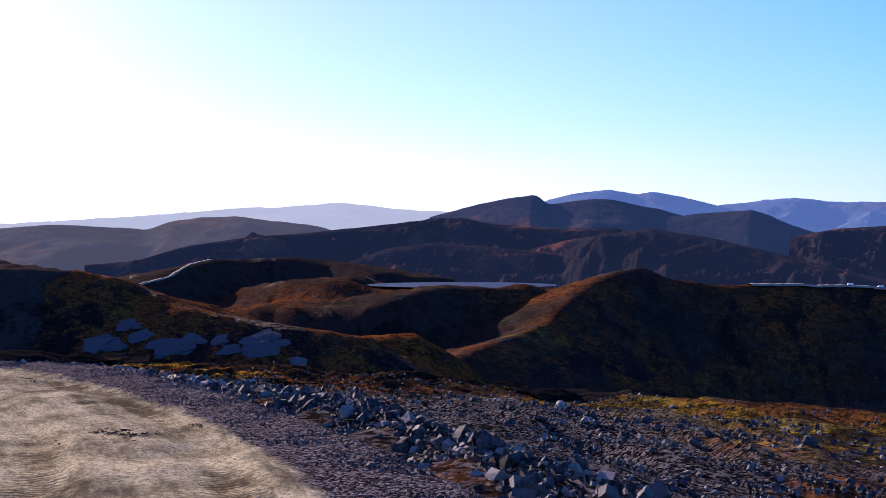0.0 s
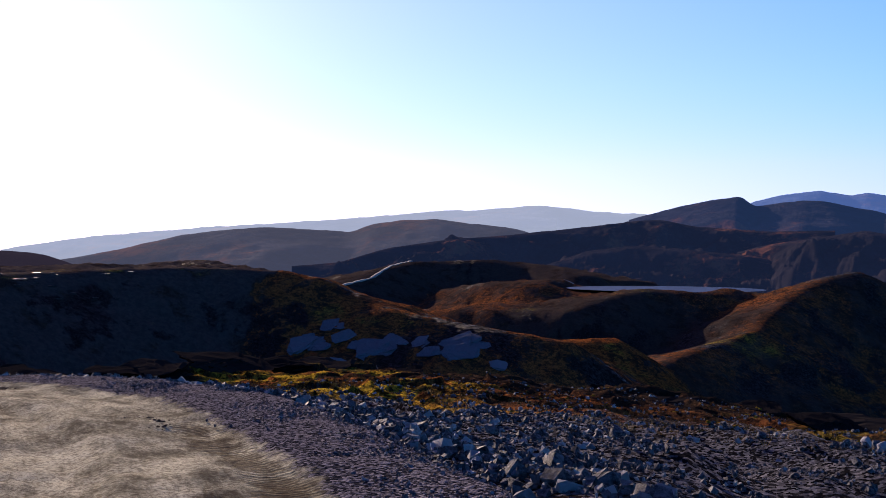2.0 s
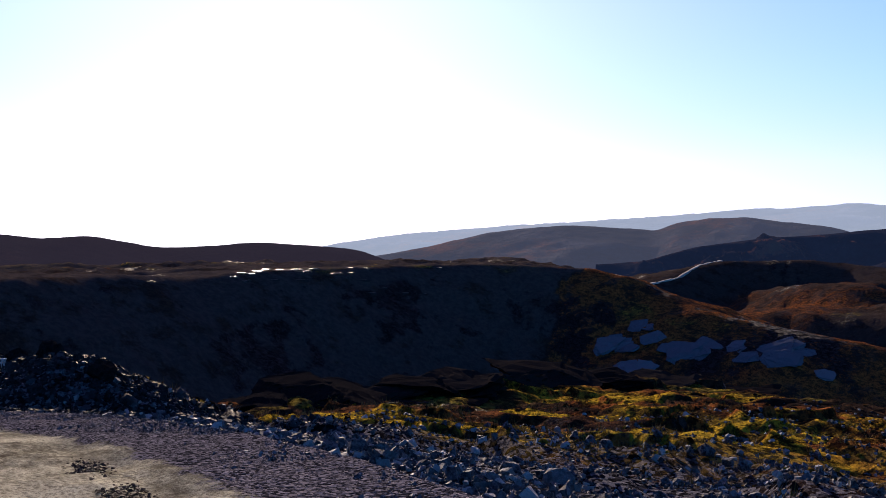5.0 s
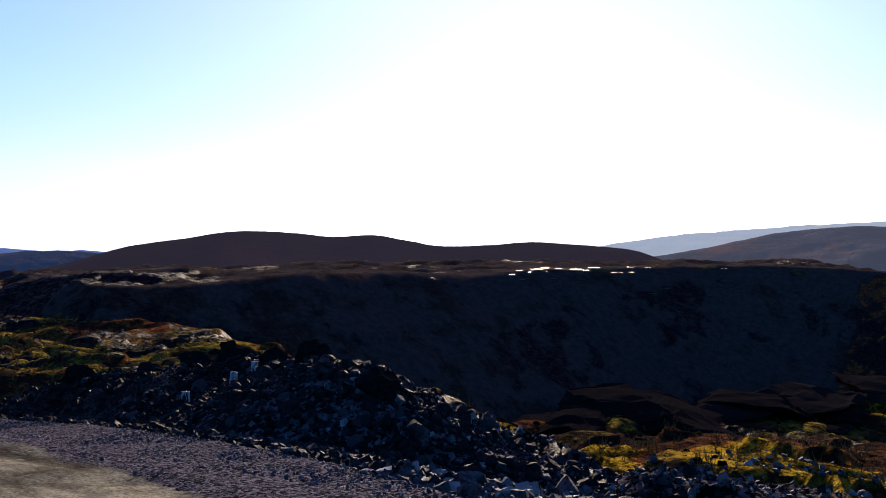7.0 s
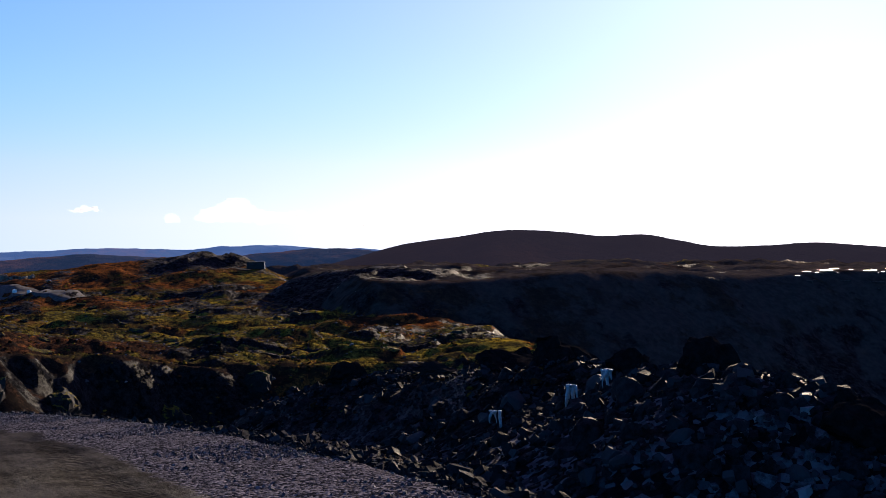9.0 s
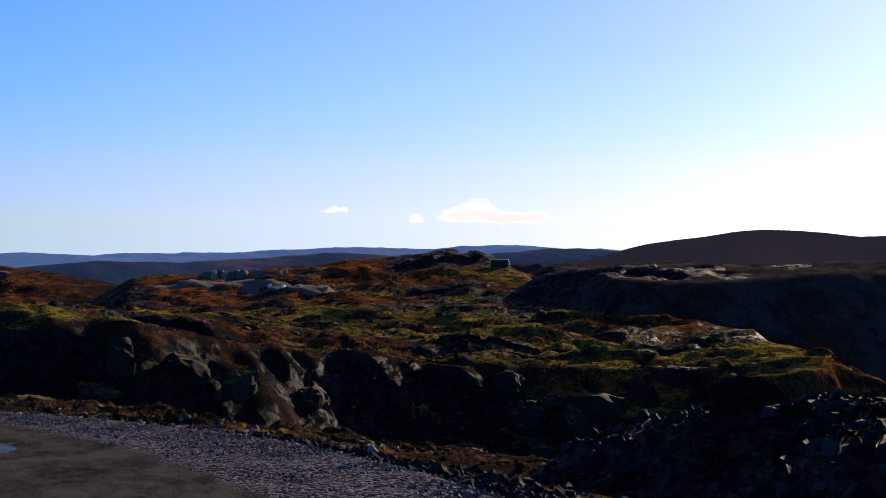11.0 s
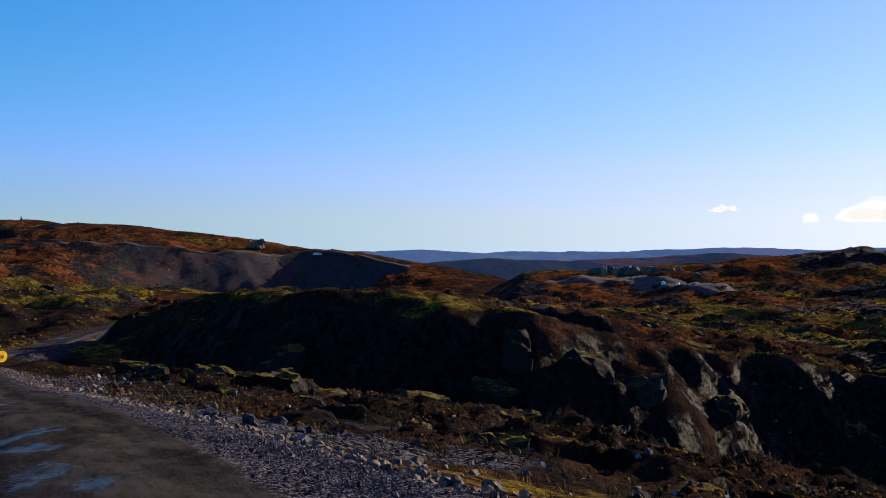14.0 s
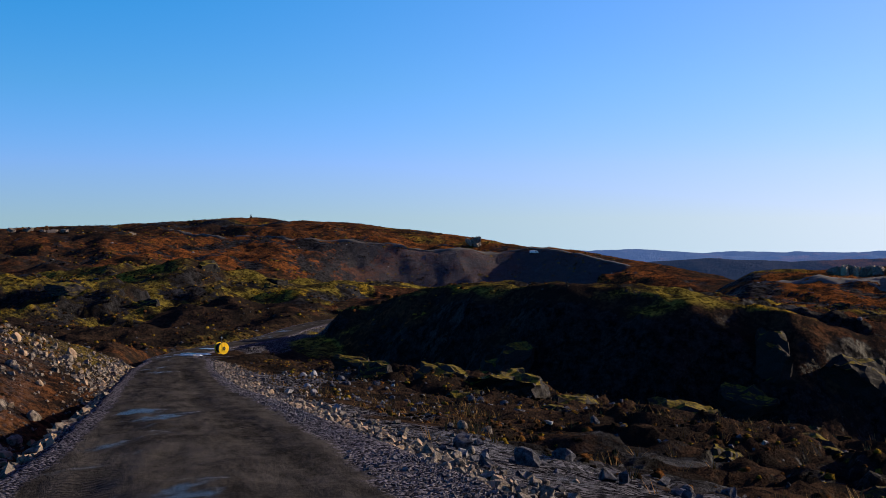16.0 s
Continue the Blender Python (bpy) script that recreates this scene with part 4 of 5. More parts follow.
def build_stones():
    r = np.random.default_rng(21)
    near = lambda w: (lambda g, n: g.exponential(w, n))
    even = lambda a, b: (lambda g, n: g.uniform(a, b, n))
    rubble("rubble_bank", "grey blasted rock tipped along the outer road edge", [
        verge(9000, 6, 56, near(0.9), 0.035, 0.24, r, 3.3),
        verge(38000, 4, 62, even(0, 14), 0.03, 0.17, r, 2.7, drift=(7, 0.75)),
        verge(30000, 4, 60, even(10, 48), 0.06, 0.26, r, 2.7, drift=(9, 0.55)),
        verge(700, 4, 58, even(2, 46), 0.2, 0.6, r, 3.2, drift=(7, 0.4)),
    ], ROCK, 3, 300)
    # The heap of blasted rock beside the bend.
    crest = np.array([row[1] for row in RIDGES if row[0] == "rubble_mound"][0])

    def mound(n, wide):
        t = r.uniform(0, len(crest) - 1.001, n)
        i = t.astype(int)
        c = crest[i] + (crest[i + 1] - crest[i]) * (t - i)[:, None]
        x, y = c[:, 0] + r.normal(0, wide, n), c[:, 1] + r.normal(0, wide, n)
        s, lat, _ = off_road(x, y)
        ok = lat > right_edge(s) + 0.2
        return np.stack([x, y, land(x, y)[0]], -1)[ok]

    small, large = mound(13000, 1.9), mound(420, 1.5)
    large[:, 2] -= 0.1
    rubble("rock_heap", "heap of wet blasted rock beside the bend, shade in its colour", [(small, sizes_of(len(small), 0.03, 0.18, r, 2.6)), (large, sizes_of(len(large), 0.18, 0.5, r, 2.6)), verge(5500, 55, 84, near(0.7), 0.03, 0.16, r, 2.8)], WET_SHADE_ROCK, 5, 300)
    rubble("stone_shoulder", "pale broken stone along the lower road shoulder", [
        verge(6000, 80, 150, near(0.35), 0.03, 0.2, r, 2.7),
        verge(350, 84, 150, even(0.6, 4), 0.06, 0.3, r, 2.4, drift=(4, 0.3)),
    ], WARM_ROCK, 7, 300)
    rubble("scattered_stone", "dark weathered stones lying in the heather", [verge(2600, 82, 150, even(1, 18), 0.06, 0.45, r, 2.4, drift=(6, 0.3))], ROCK, 8, 120)
    rubble("stone_bank", "bank of pale broken stone and turf above the ditch", [
        verge(6500, 86, 136, even(1.4, 7.5), 0.05, 0.5, r, 2.7, left=True, drift=(3, 0.4)),
        verge(2600, 80, 140, near(0.5), 0.04, 0.2, r, 2.4, left=True),
    ], WARM_ROCK, 9, 200)


build_stones()


def build_gravel():
    """Loose gravel on the road's shoulders."""
    r = np.random.default_rng(5)
    n = 42000
    s = r.uniform(14, 128, n)
    tar = np.interp(s, [0, 20, 35, 55, 80, 100, 130], [1.25, 1.3, 0.9, 1.0, 1.1, 1.5, 1.55])
    lat = tar + (right_edge(s) + 0.25 - tar) * np.sqrt(r.random(n))
    mid = [np.interp(s, LINE_S, LINE[:, i]) for i in range(3)]
    sd = [np.interp(s, LINE_S, SIDE[:, i]) for i in range(2)]
    inner = right_edge(s) - lat
    z = mid[2] - 0.02 * np.abs(lat) - 0.35 * smooth(-inner, -0.15, 0.5)
    p = np.stack([mid[0] + sd[0] * lat, mid[1] + sd[1] * lat, z], -1)
    ob = new("gravel", heap("gravel", CHIPS[:5], p, sizes_of(n, 0.012, 0.05, r, 2.8), GRAVEL, 6))
    tagged(ob, "loose grey gravel on the road shoulder", "gravel", kind="stuff")


build_gravel()


# ---- bedrock ----
CRAG_MESHES = []


def crag_shape(seed):
    """A ledge of bedrock about 1 m across: a box split along slanting joints, its top worn."""
    r = np.random.default_rng(seed)
    bm = bmesh.new()
    bmesh.ops.create_cube(bm, size=1.0)
    bmesh.ops.subdivide_edges(bm, edges=bm.edges[:], cuts=7, use_grid_fill=True)
    bmesh.ops.triangulate(bm, faces=bm.faces[:])
    co = np.array([v.co[:] for v in bm.verts])
    tri = np.array([[v.index for v in f.verts] for f in bm.faces])
    bm.free()
    co[:, 0] += 0.35 * r.uniform(-1, 1) * co[:, 2]
    co[:, 1] += 0.35 * r.uniform(-1, 1) * co[:, 2]
    for _ in range(7):
        n = r.normal(size=3) * (1, 1, 0.6)
        n /= np.linalg.norm(n)
        d = co @ n - r.uniform(0.28, 0.5)
        co = co - np.maximum(d, 0)[:, None] * n
    u, v = co[:, 0] + 0.5 * co[:, 1], co[:, 1] - 0.4 * co[:, 0]
    co[:, 2] += 0.16 * facets(u + 9.0 + seed, v + 4.0, 0.34, seed % 9) * (co[:, 2] + 0.5)
    co[:, :2] *= (1 + 0.10 * facets(co[:, 2] * 1.3 + u, v - co[:, 2], 0.3, 2))[:, None]
    co += 0.012 * r.normal(size=co.shape)
    return co, tri


for k in range(7):
    CRAG_MESHES.append(sheet("crag", *crag_shape(300 + k), CRAG, flat=True))


SLABS = [sheet("slab", *crag_shape(400 + k), SLAB, flat=True) for k in range(3)]


def crag(x, y, size, tall, r, sink=0.3, lean=0.25):
    z = land(np.array([x]), np.array([y]))[0][0]
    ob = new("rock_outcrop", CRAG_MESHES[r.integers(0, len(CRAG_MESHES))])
    w = size * r.uniform(0.7, 1.3)
    ob.matrix_world = Matrix.LocRotScale((x, y, z + size * tall * (0.5 - sink)), Euler((r.uniform(-lean, lean), r.uniform(-lean, lean), r.uniform(0, 6.28))), (w, size, size * tall))
    return tagged(ob, "weathered bedrock outcrop with mossy joints, shade in its dark colour", "rock", "bedrock outcrops")


def lie_on_slope(ob):
    """Tilt a slab to the lie of the land under it."""
    at, turn, size = ob.matrix_world.decompose()
    px, py = at.x + np.array([-3.0, 3.0, 0.0, 0.0]), at.y + np.array([0.0, 0.0, -3.0, 3.0])
    h = land(px, py)[0]
    up = Vector((h[0] - h[1], h[2] - h[3], 6.0)).normalized()
    ob.matrix_world = Matrix.LocRotScale(at, Vector((0, 0, 1)).rotation_difference(up) @ turn, size)


WET_SHADE_SLABS = [sheet("slab", *crag_shape(440 + k), WET_SHADE_SLAB, flat=True) for k in range(4)]


def wet_shade_slab(x, y, size, r):
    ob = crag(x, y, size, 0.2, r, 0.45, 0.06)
    ob.data = WET_SHADE_SLABS[r.integers(0, len(WET_SHADE_SLABS))]
    return tagged(ob, "low wet bedrock slab with mossy edges, shade in its dark colour", "rock", "wet slabs on the brow")


def build_crags():
    r = np.random.default_rng(77)
    # Wet slabs on the brow beyond the tipped rock.
    for x, y, size in [(-24.3, 33.0, 3.0), (-24.6, 36.4, 3.2), (-25.4, 39.8, 4.4), (-25.0, 43.6, 4.0), (-24.4, 46.6, 4.6), (-23.4, 49.6, 4.4), (-22.4, 53.4, 3.6), (-21.6, 57.6, 4.8), (-20.0, 61.4, 4.6), (-17.4, 66.4, 4.6), (-14.4, 72.0, 4.0)]:
        wet_shade_slab(x, y, size * 1.25, r)
    for x, y, size in [(-24.0, 36.6, 1.6), (-22.6, 41.0, 1.8), (-20.5, 45.2, 1.4), (-18.0, 39.6, 1.2), (-21.4, 48.2, 1.9)]:
        wet_shade_slab(x, y, size, r)
    for x, y, size in [(19.0, 51.0, 5.5), (16.8, 48.2, 4.0), (23.0, 58.0, 6.0), (26.0, 66.0, 6.5), (14.0, 57.6, 4.5), (9.4, 53.8, 4.0)]:
        wet_shade_slab(x, y, size, r)
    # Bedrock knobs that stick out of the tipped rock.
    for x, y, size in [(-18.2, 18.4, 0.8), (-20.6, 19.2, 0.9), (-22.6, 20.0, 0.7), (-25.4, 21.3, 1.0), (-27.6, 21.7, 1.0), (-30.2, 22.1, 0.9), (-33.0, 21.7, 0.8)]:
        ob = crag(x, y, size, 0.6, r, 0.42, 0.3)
        ob.data = WET_SHADE_SLABS[r.integers(0, len(WET_SHADE_SLABS))]
        tagged(ob, "wet rock knob in the tipped stones, shade in its dark colour", "rock", "rock knobs")
    # Ledges below the lower shoulder.
    for x, y, size in [(-98.7, 18.0, 4.4), (-101.0, 20.6, 3.8), (-96.9, 14.2, 3.6), (-101.6, 24.0, 3.6), (-94.0, 6.4, 3.2), (-92.9, 9.2, 2.8), (-98.0, 2.4, 2.8), (-102.4, -2.0, 2.6), (-107.5, -4.2, 2.6), (-102.2, 28.5, 3.4), (-90.5, 13.5, 2.2), (-88.0, 5.0, 1.6), (-79, 17, 2.2), (-83, 9, 1.3), (-72, 13.5, 1.5), (-62, 15.5, 1.4), (-68, 17.5, 2.0), (-56, 18.5, 1.6)]:
        crag(x, y, size * 0.85, 0.5, r, 0.42, 0.15)
    # The broken cliff across the gully.
    brow = np.array([row[1] for row in RIDGES if row[0] == "cliff_brow"][0])
    for _ in range(75):
        t = r.uniform(4.5, len(brow) - 1.01)
        i = int(t)
        c = brow[i] + (brow[i + 1] - brow[i]) * (t - i)
        v = brow[i + 1] - brow[i]
        v = v[:2] / np.linalg.norm(v[:2])
        down = r.uniform(7, 30)
        crag(c[0] + v[1] * down, c[1] - v[0] * down, r.uniform(2.0, 5.0), r.uniform(0.55, 0.9), r, 0.55)
    for x, y, size, tall in [(-141.0, 24.5, 5.0, 1.0), (-142.5, 31.5, 5.5, 0.9), (-145.0, 37.5, 5.5, 0.9), (-150.0, 48.0, 5.0, 0.9), (-158.0, 66.0, 6.0, 0.8), (-162.0, 80.0, 5.5, 0.8)]:
        crag(x, y, size, tall, r, 0.6, 0.2)
    for x, y, size, tall in [(-146.5, 82.5, 7.0, 1.0), (-144.5, 77.0, 6.0, 0.9), (-149.0, 87.0, 6.5, 0.9), (-152.0, 79.0, 7.5, 0.8)]:
        crag(x, y, size, tall, r, 0.3, 0.25)
    # Knolls and ledges on the moor.
    for _ in range(70):
        x, y = r.uniform(-330, -165), r.uniform(30, 150)
        if y < 150 - (x + 165) * -0.1:
            crag(x, y, r.uniform(1.0, 3.4), 0.4, r, 0.45)
    for x, y, size in [(-121.5, 397, 14), (-113, 393, 12), (-108.6, 390, 18), (-95, 389, 17), (-78, 388, 19), (-64, 385, 15), (-56, 384, 11)]:
        for _ in range(4):
            ob = crag(x + r.normal(0, 6), y + r.normal(0, 6), size * r.uniform(0.45, 0.85), 0.12, r, 0.45, 0.0)
            lie_on_slope(ob)
            ob.data = SLABS[r.integers(0, len(SLABS))]
            tagged(ob, "pale bare rock slab on the shaded hillside", "rock", "bare rock slabs")
    for _ in range(26):
        t = r.uniform(0, 1)
        crag(-195 - 45 * t + r.normal(0, 9), -100 + 62 * t + r.normal(0, 9), r.uniform(1.5, 4.5), 0.4, r, 0.5)

    for x, y, size in [(-562, -286, 5.0), (-565, -280, 3.4), (-569, -277, 5.5), (-573, -272, 4.0), (-600, -247, 3.6), (-556, -292, 4.2)]:
        ob = crag(x, y, size, 0.5, r, 0.35)
        ob.data = TAN_SLABS[int(abs(y)) % len(TAN_SLABS)]
        tagged(ob, "pale tan boulder on the far hilltop", "rock", "pale boulders")


TAN_SLABS = [sheet("boulder", *crag_shape(470 + k), WARM_ROCK, flat=True) for k in range(2)]
build_crags()


# ---- things ----
def part(name, bm, material, parent, label=""):
    """A bmesh as one mesh object under a thing or a part."""
    me = bpy.data.meshes.new(name)
    bm.to_mesh(me)
    bm.free()
    me.materials.append(material)
    ob = new(name, me)
    ob.parent = parent
    return tagged(ob, label) if label else ob


def box(x, y, z, w, d, h, bevel=0.02):
    bm = bmesh.new()
    bmesh.ops.create_cube(bm, size=1.0, matrix=Matrix.Translation((x, y, z)) @ Matrix.Diagonal((w, d, h, 1)))
    if bevel:
        bmesh.ops.bevel(bm, geom=bm.edges[:], offset=bevel, segments=2, affect="EDGES")
    return bm


def tube(r1, r2, depth, m, n=24, bevel=0.0):
    bm = bmesh.new()
    bmesh.ops.create_cone(bm, cap_ends=True, segments=n, radius1=r1, radius2=r2, depth=depth, matrix=m)
    if bevel:
        bmesh.ops.bevel(bm, geom=[e for e in bm.edges if len(e.link_faces) == 2 and e.calc_face_angle(0) > 0.8], offset=bevel, segments=2, affect="EDGES")
    return bm


def ring(r_out, r_in, depth, m, n=28):
    """A flat ring with a hole."""
    bm = bmesh.new()
    loops = []
    for rad, z in ((r_out, depth / 2), (r_in, depth / 2), (r_in, -depth / 2), (r_out, -depth / 2)):
        loops.append([bm.verts.new(m @ Vector((rad * math.cos(2 * math.pi * k / n), rad * math.sin(2 * math.pi * k / n), z))) for k in range(n)])
    for a, b in zip(loops, loops[1:] + loops[:1]):
        for k in range(n):
            bm.faces.new((a[k], a[(k + 1) % n], b[(k + 1) % n], b[k]))
    bmesh.ops.recalc_face_normals(bm, faces=bm.faces[:])
    return bm


def height(x, y):
    return float(land(np.array([x]), np.array([y]))[0][0])


def road_height(x, y):
    s, lat, z = off_road(np.array([x]), np.array([y]))
    return float(z[0] - 0.02 * abs(lat[0]))


def cable_drum(x, y, turn):
    base = new("cable_drum")
    up = pose(0, 0, 0.56, 90, 0, 0)
    for k, side in enumerate((-0.36, 0.36)):
        f = part("flange", ring(0.56, 0.14, 0.07, Matrix.Translation((0, side, 0)) @ up), YELLOW, base, "yellow painted flange")
        for j in range(3):
            m = Matrix.Translation((0, side * 1.13, 0.56)) @ pose(0, 0, 0, 0, 60 * j, 0)
            b = bmesh.new()
            bmesh.ops.create_cube(b, size=1.0, matrix=m @ Matrix.Diagonal((0.95, 0.035, 0.07, 1)))
            part("rib", b, YELLOW, f)
        part("hub", ring(0.15, 0.06, 0.11, Matrix.Translation((0, side * 1.08, 0)) @ up, 16), DARK_STEEL, f, "dark steel hub")
    part("barrel", tube(0.33, 0.33, 0.66, up, 24, 0.01), YELLOW, base)
    part("cable_coil", ring(0.46, 0.34, 0.60, up), RUBBER, base, "black coiled cable")
    part("marker_post", tube(0.035, 0.03, 0.55, pose(0, 0, 1.3), 10), TIMBER, base, "short wooden marker post")
    part("marker_cap", tube(0.08, 0.07, 0.13, pose(0, 0, 1.56), 12, 0.01), WHITE, base, "white reflective cap")
    base.matrix_world = pose(x, y, road_height(x, y), 0, 0, turn)
    return tagged(base, "yellow cable drum standing on edge beside the road", "drum")


cable_drum(-143.4, -25.9, -36)


def ice_patch(x, y, long, wide, turn, seed):
    r = np.random.default_rng(seed)
    bm = bmesh.new()
    n = 26
    a = np.linspace(0, 2 * math.pi, n, endpoint=False)
    rad = 1 + 0.25 * np.sin(2 * a + r.uniform(0, 6)) + 0.16 * np.sin(5 * a + r.uniform(0, 6)) + 0.08 * r.normal(size=n)
    c, s = math.cos(radians(turn)), math.sin(radians(turn))
    top, mid = [], bm.verts.new((0, 0, 0.09))
    low = []
    for ang, q in zip(a, rad):
        u, v = long * q * math.cos(ang), wide * q * math.sin(ang)
        dx, dy = c * u - s * v, s * u + c * v
        dz = road_height(x + dx, y + dy) - road_height(x, y)
        top.append(bm.verts.new((dx * 0.86, dy * 0.86, dz + 0.075)))
        low.append(bm.verts.new((dx, dy, dz - 0.03)))
    for k in range(n):
        j = (k + 1) % n
        bm.faces.new((mid, top[k], top[j]))
        bm.faces.new((top[k], low[k], low[j], top[j]))
    me = bpy.data.meshes.new("ice_patch")
    bm.to_mesh(me)
    bm.free()
    me.materials.append(ICE)
    ob = new("ice_patch", me)
    ob.location = (x, y, road_height(x, y))
    return tagged(ob, "thin white patch of ice lying on the road", "ice", "ice patches on the road")


ice_patch(-137.8, -26.9, 1.3, 0.7, 100, 1)
ice_patch(-142.5, -28.2, 1.3, 0.55, 80, 2)
ice_patch(-152.0, -30.0, 1.5, 0.5, 70, 3)


def van(x, y, turn):
    base = new("van")
    bm = box(0, 0, 1.15, 1.95, 5.0, 1.3, 0.12)
    for v in bm.verts:
        if v.co.z > 1.5 and v.co.y > 1.2:
            v.co.y -= 0.75
    body = part("body", bm, WHITE, base)
    part("windscreen", box(0, 1.93, 1.55, 1.6, 0.06, 0.5, 0.02), GLASS, body, "dark windscreen")
    for side in (-1, 1):
        part("side_window", box(side * 0.965, 1.0, 1.5, 0.04, 0.9, 0.45, 0.01), GLASS, body)
        part("headlight", box(side * 0.7, 2.49, 0.95, 0.3, 0.06, 0.2, 0.02), GLASS, body)
        for at in (-1.6, 1.6):
            wheel = part("wheel", ring(0.36, 0.2, 0.24, Matrix.Translation((side * 0.86, at, 0.36)) @ pose(0, 0, 0, 0, 90, 0), 20), RUBBER, base, "black tyre")
            part("rim", tube(0.2, 0.2, 0.2, Matrix.Translation((side * 0.87, at, 0.36)) @ pose(0, 0, 0, 0, 90, 0), 16, 0.02), DARK_STEEL, wheel)
    part("bumper", box(0, 2.5, 0.55, 1.8, 0.14, 0.22, 0.03), DARK_STEEL, base)
    base.matrix_world = pose(x, y, height(x, y) + 0.12, 0, 0, turn)
    return tagged(base, "white van parked on a gravel works road", "van", "vans on the works roads")


first_van = van(-655, -33, 8)
for x, y, turn in ((349, 880, 85), (376, 884, 95)):
    copy_thing(first_van, pose(x, y, height(x, y) + 0.12, 0, 0, turn))


def bulk_bag(x, y, turn):
    """A filled sack with slumped sides, a tied neck and four loops."""
    base = new("bulk_bag")
    bm = box(0, 0, 0.5, 1.0, 1.0, 1.0, 0.16)
    for v in bm.verts:
        k = 1 + 0.16 * math.sin(math.pi * min(max(v.co.z, 0), 1))
        v.co.x, v.co.y = v.co.x * k, v.co.y * k
    part("sack", bm, WHITE, base)
    part("neck", tube(0.16, 0.1, 0.22, pose(0, 0, 1.08), 12, 0.02), WHITE, base)
    for a in range(4):
        part("loop", ring(0.12, 0.09, 0.04, pose(0.38 * math.cos(1.571 * a + 0.785), 0.38 * math.sin(1.571 * a + 0.785), 1.04, 90, 0, 45 + 90 * a), 12), WHITE, base)
    base.matrix_world = pose(x, y, height(x, y) + 0.15, 0, 0, turn)
    return tagged(base, "white bulk bag standing on the gravel pad", "sack", "bulk bags on the pad")


first_bag = bulk_bag(-352, 91, 10)
copy_thing(first_bag, pose(-349, 94.5, height(-349, 94.5) + 0.15, 0, 0, 50))


def icicles(x, y, n, wide, tall, seed):
    """Ice that has run down a rock and frozen: tapered, wavering icicles side by side."""
    r = np.random.default_rng(seed)
    base = new("icicle_curtain")
    top = height(x, y) + 0.3
    for k in range(n):
        bm = bmesh.new()
        long, rad = tall * r.uniform(0.2, 1.0), r.uniform(0.01, 0.035)
        at = (k / max(n - 1, 1) - 0.5) * wide + r.normal(0, 0.03)
        rings = []
        for j in range(7):
            f = j / 6
            w = rad * (1 - f) ** 0.7 * (1 + 0.25 * r.normal()) + 0.003
            cx, cy = at + 0.012 * math.sin(5 * f + k), 0.02 * math.sin(3 * f + 2 * k)
            rings.append([bm.verts.new((cx + w * math.cos(a), cy + w * math.sin(a), -f * long)) for a in np.linspace(0, 2 * math.pi, 7)[:-1]])
        for a, b in zip(rings, rings[1:]):
            for j in range(6):
                bm.faces.new((a[j], b[j], b[(j + 1) % 6], a[(j + 1) % 6]))
        bm.faces.new(rings[0]), bm.faces.new(rings[-1][::-1])
        for f in bm.faces:
            f.smooth = True
        part("icicle", bm, ICICLE, base)
    base.matrix_world = pose(x, y, top, 0, 0, 38)
    return tagged(base, "white icicles frozen over the dark rock heap", "icicles", "icicles on the rock heap")


for x, y, n, wide, tall, seed in ((-22.36, 18.7, 7, 0.12, 0.42, 1), (-21.8, 18.75, 5, 0.08, 0.36, 2), (-23.7, 18.5, 5, 0.14, 0.34, 3)):
    icicles(x, y, n, wide, tall, seed)


def mud_clods():
    """Churned mud thrown up by tyres."""
    r = np.random.default_rng(44)
    p = []
    for x, y, long, wide, turn, n in ((4.95, -9.3, 0.42, 0.2, 118, 900), (7.3, -11.2, 0.22, 0.12, 118, 350), (6.0, -8.2, 0.2, 0.07, 118, 260), (-6.2, 6.3, 0.3, 0.1, 140, 300), (-7.9, 7.6, 0.4, 0.1, 140, 300), (0.2, -0.2, 0.3, 0.12, 128, 300)):
        u, v = r.normal(0, long, n), r.normal(0, wide, n)
        c, s = math.cos(radians(turn)), math.sin(radians(turn))
        p += [(x + c * a - s * b, y + s * a + c * b, 0.0) for a, b in zip(u, v)]
    p = np.array(p)
    _, lat, z = off_road(p[:, 0], p[:, 1])
    p[:, 2] = z - 0.02 * np.abs(lat) - 0.005
    ob = new("mud_clods", heap("mud_clods", CHIPS, p, sizes_of(len(p), 0.015, 0.06, r, 2.6), MUD, 45, 0.5))
    tagged(ob, "dark churned mud clods in the wheel tracks", "mud", kind="stuff")


mud_clods()


def container(x, y, turn):
    base = new("site_container")
    part("body", box(0, 0, 1.3, 2.4, 6.0, 2.5, 0.03), DARK_STEEL, base)
    for k in range(12):
        for side in (-1, 1):
            part("corrugation", box(side * 1.22, -2.6 + 0.47 * k, 1.3, 0.05, 0.2, 2.3, 0.01), DARK_STEEL, base)
    for side in (-0.58, 0.58):
        door = part("door", box(side, -3.03, 1.3, 1.12, 0.06, 2.3, 0.01), WHITE, base, "white steel door")
        part("bar", tube(0.025, 0.025, 2.2, pose(side * 0.4, -3.08, 1.3), 8), DARK_STEEL, door)
    base.matrix_world = pose(x, y, height(x, y) - 0.05, 0, 0, turn)
    return tagged(base, "dark steel site container with white end doors", "container")


container(-352, 170, 150)


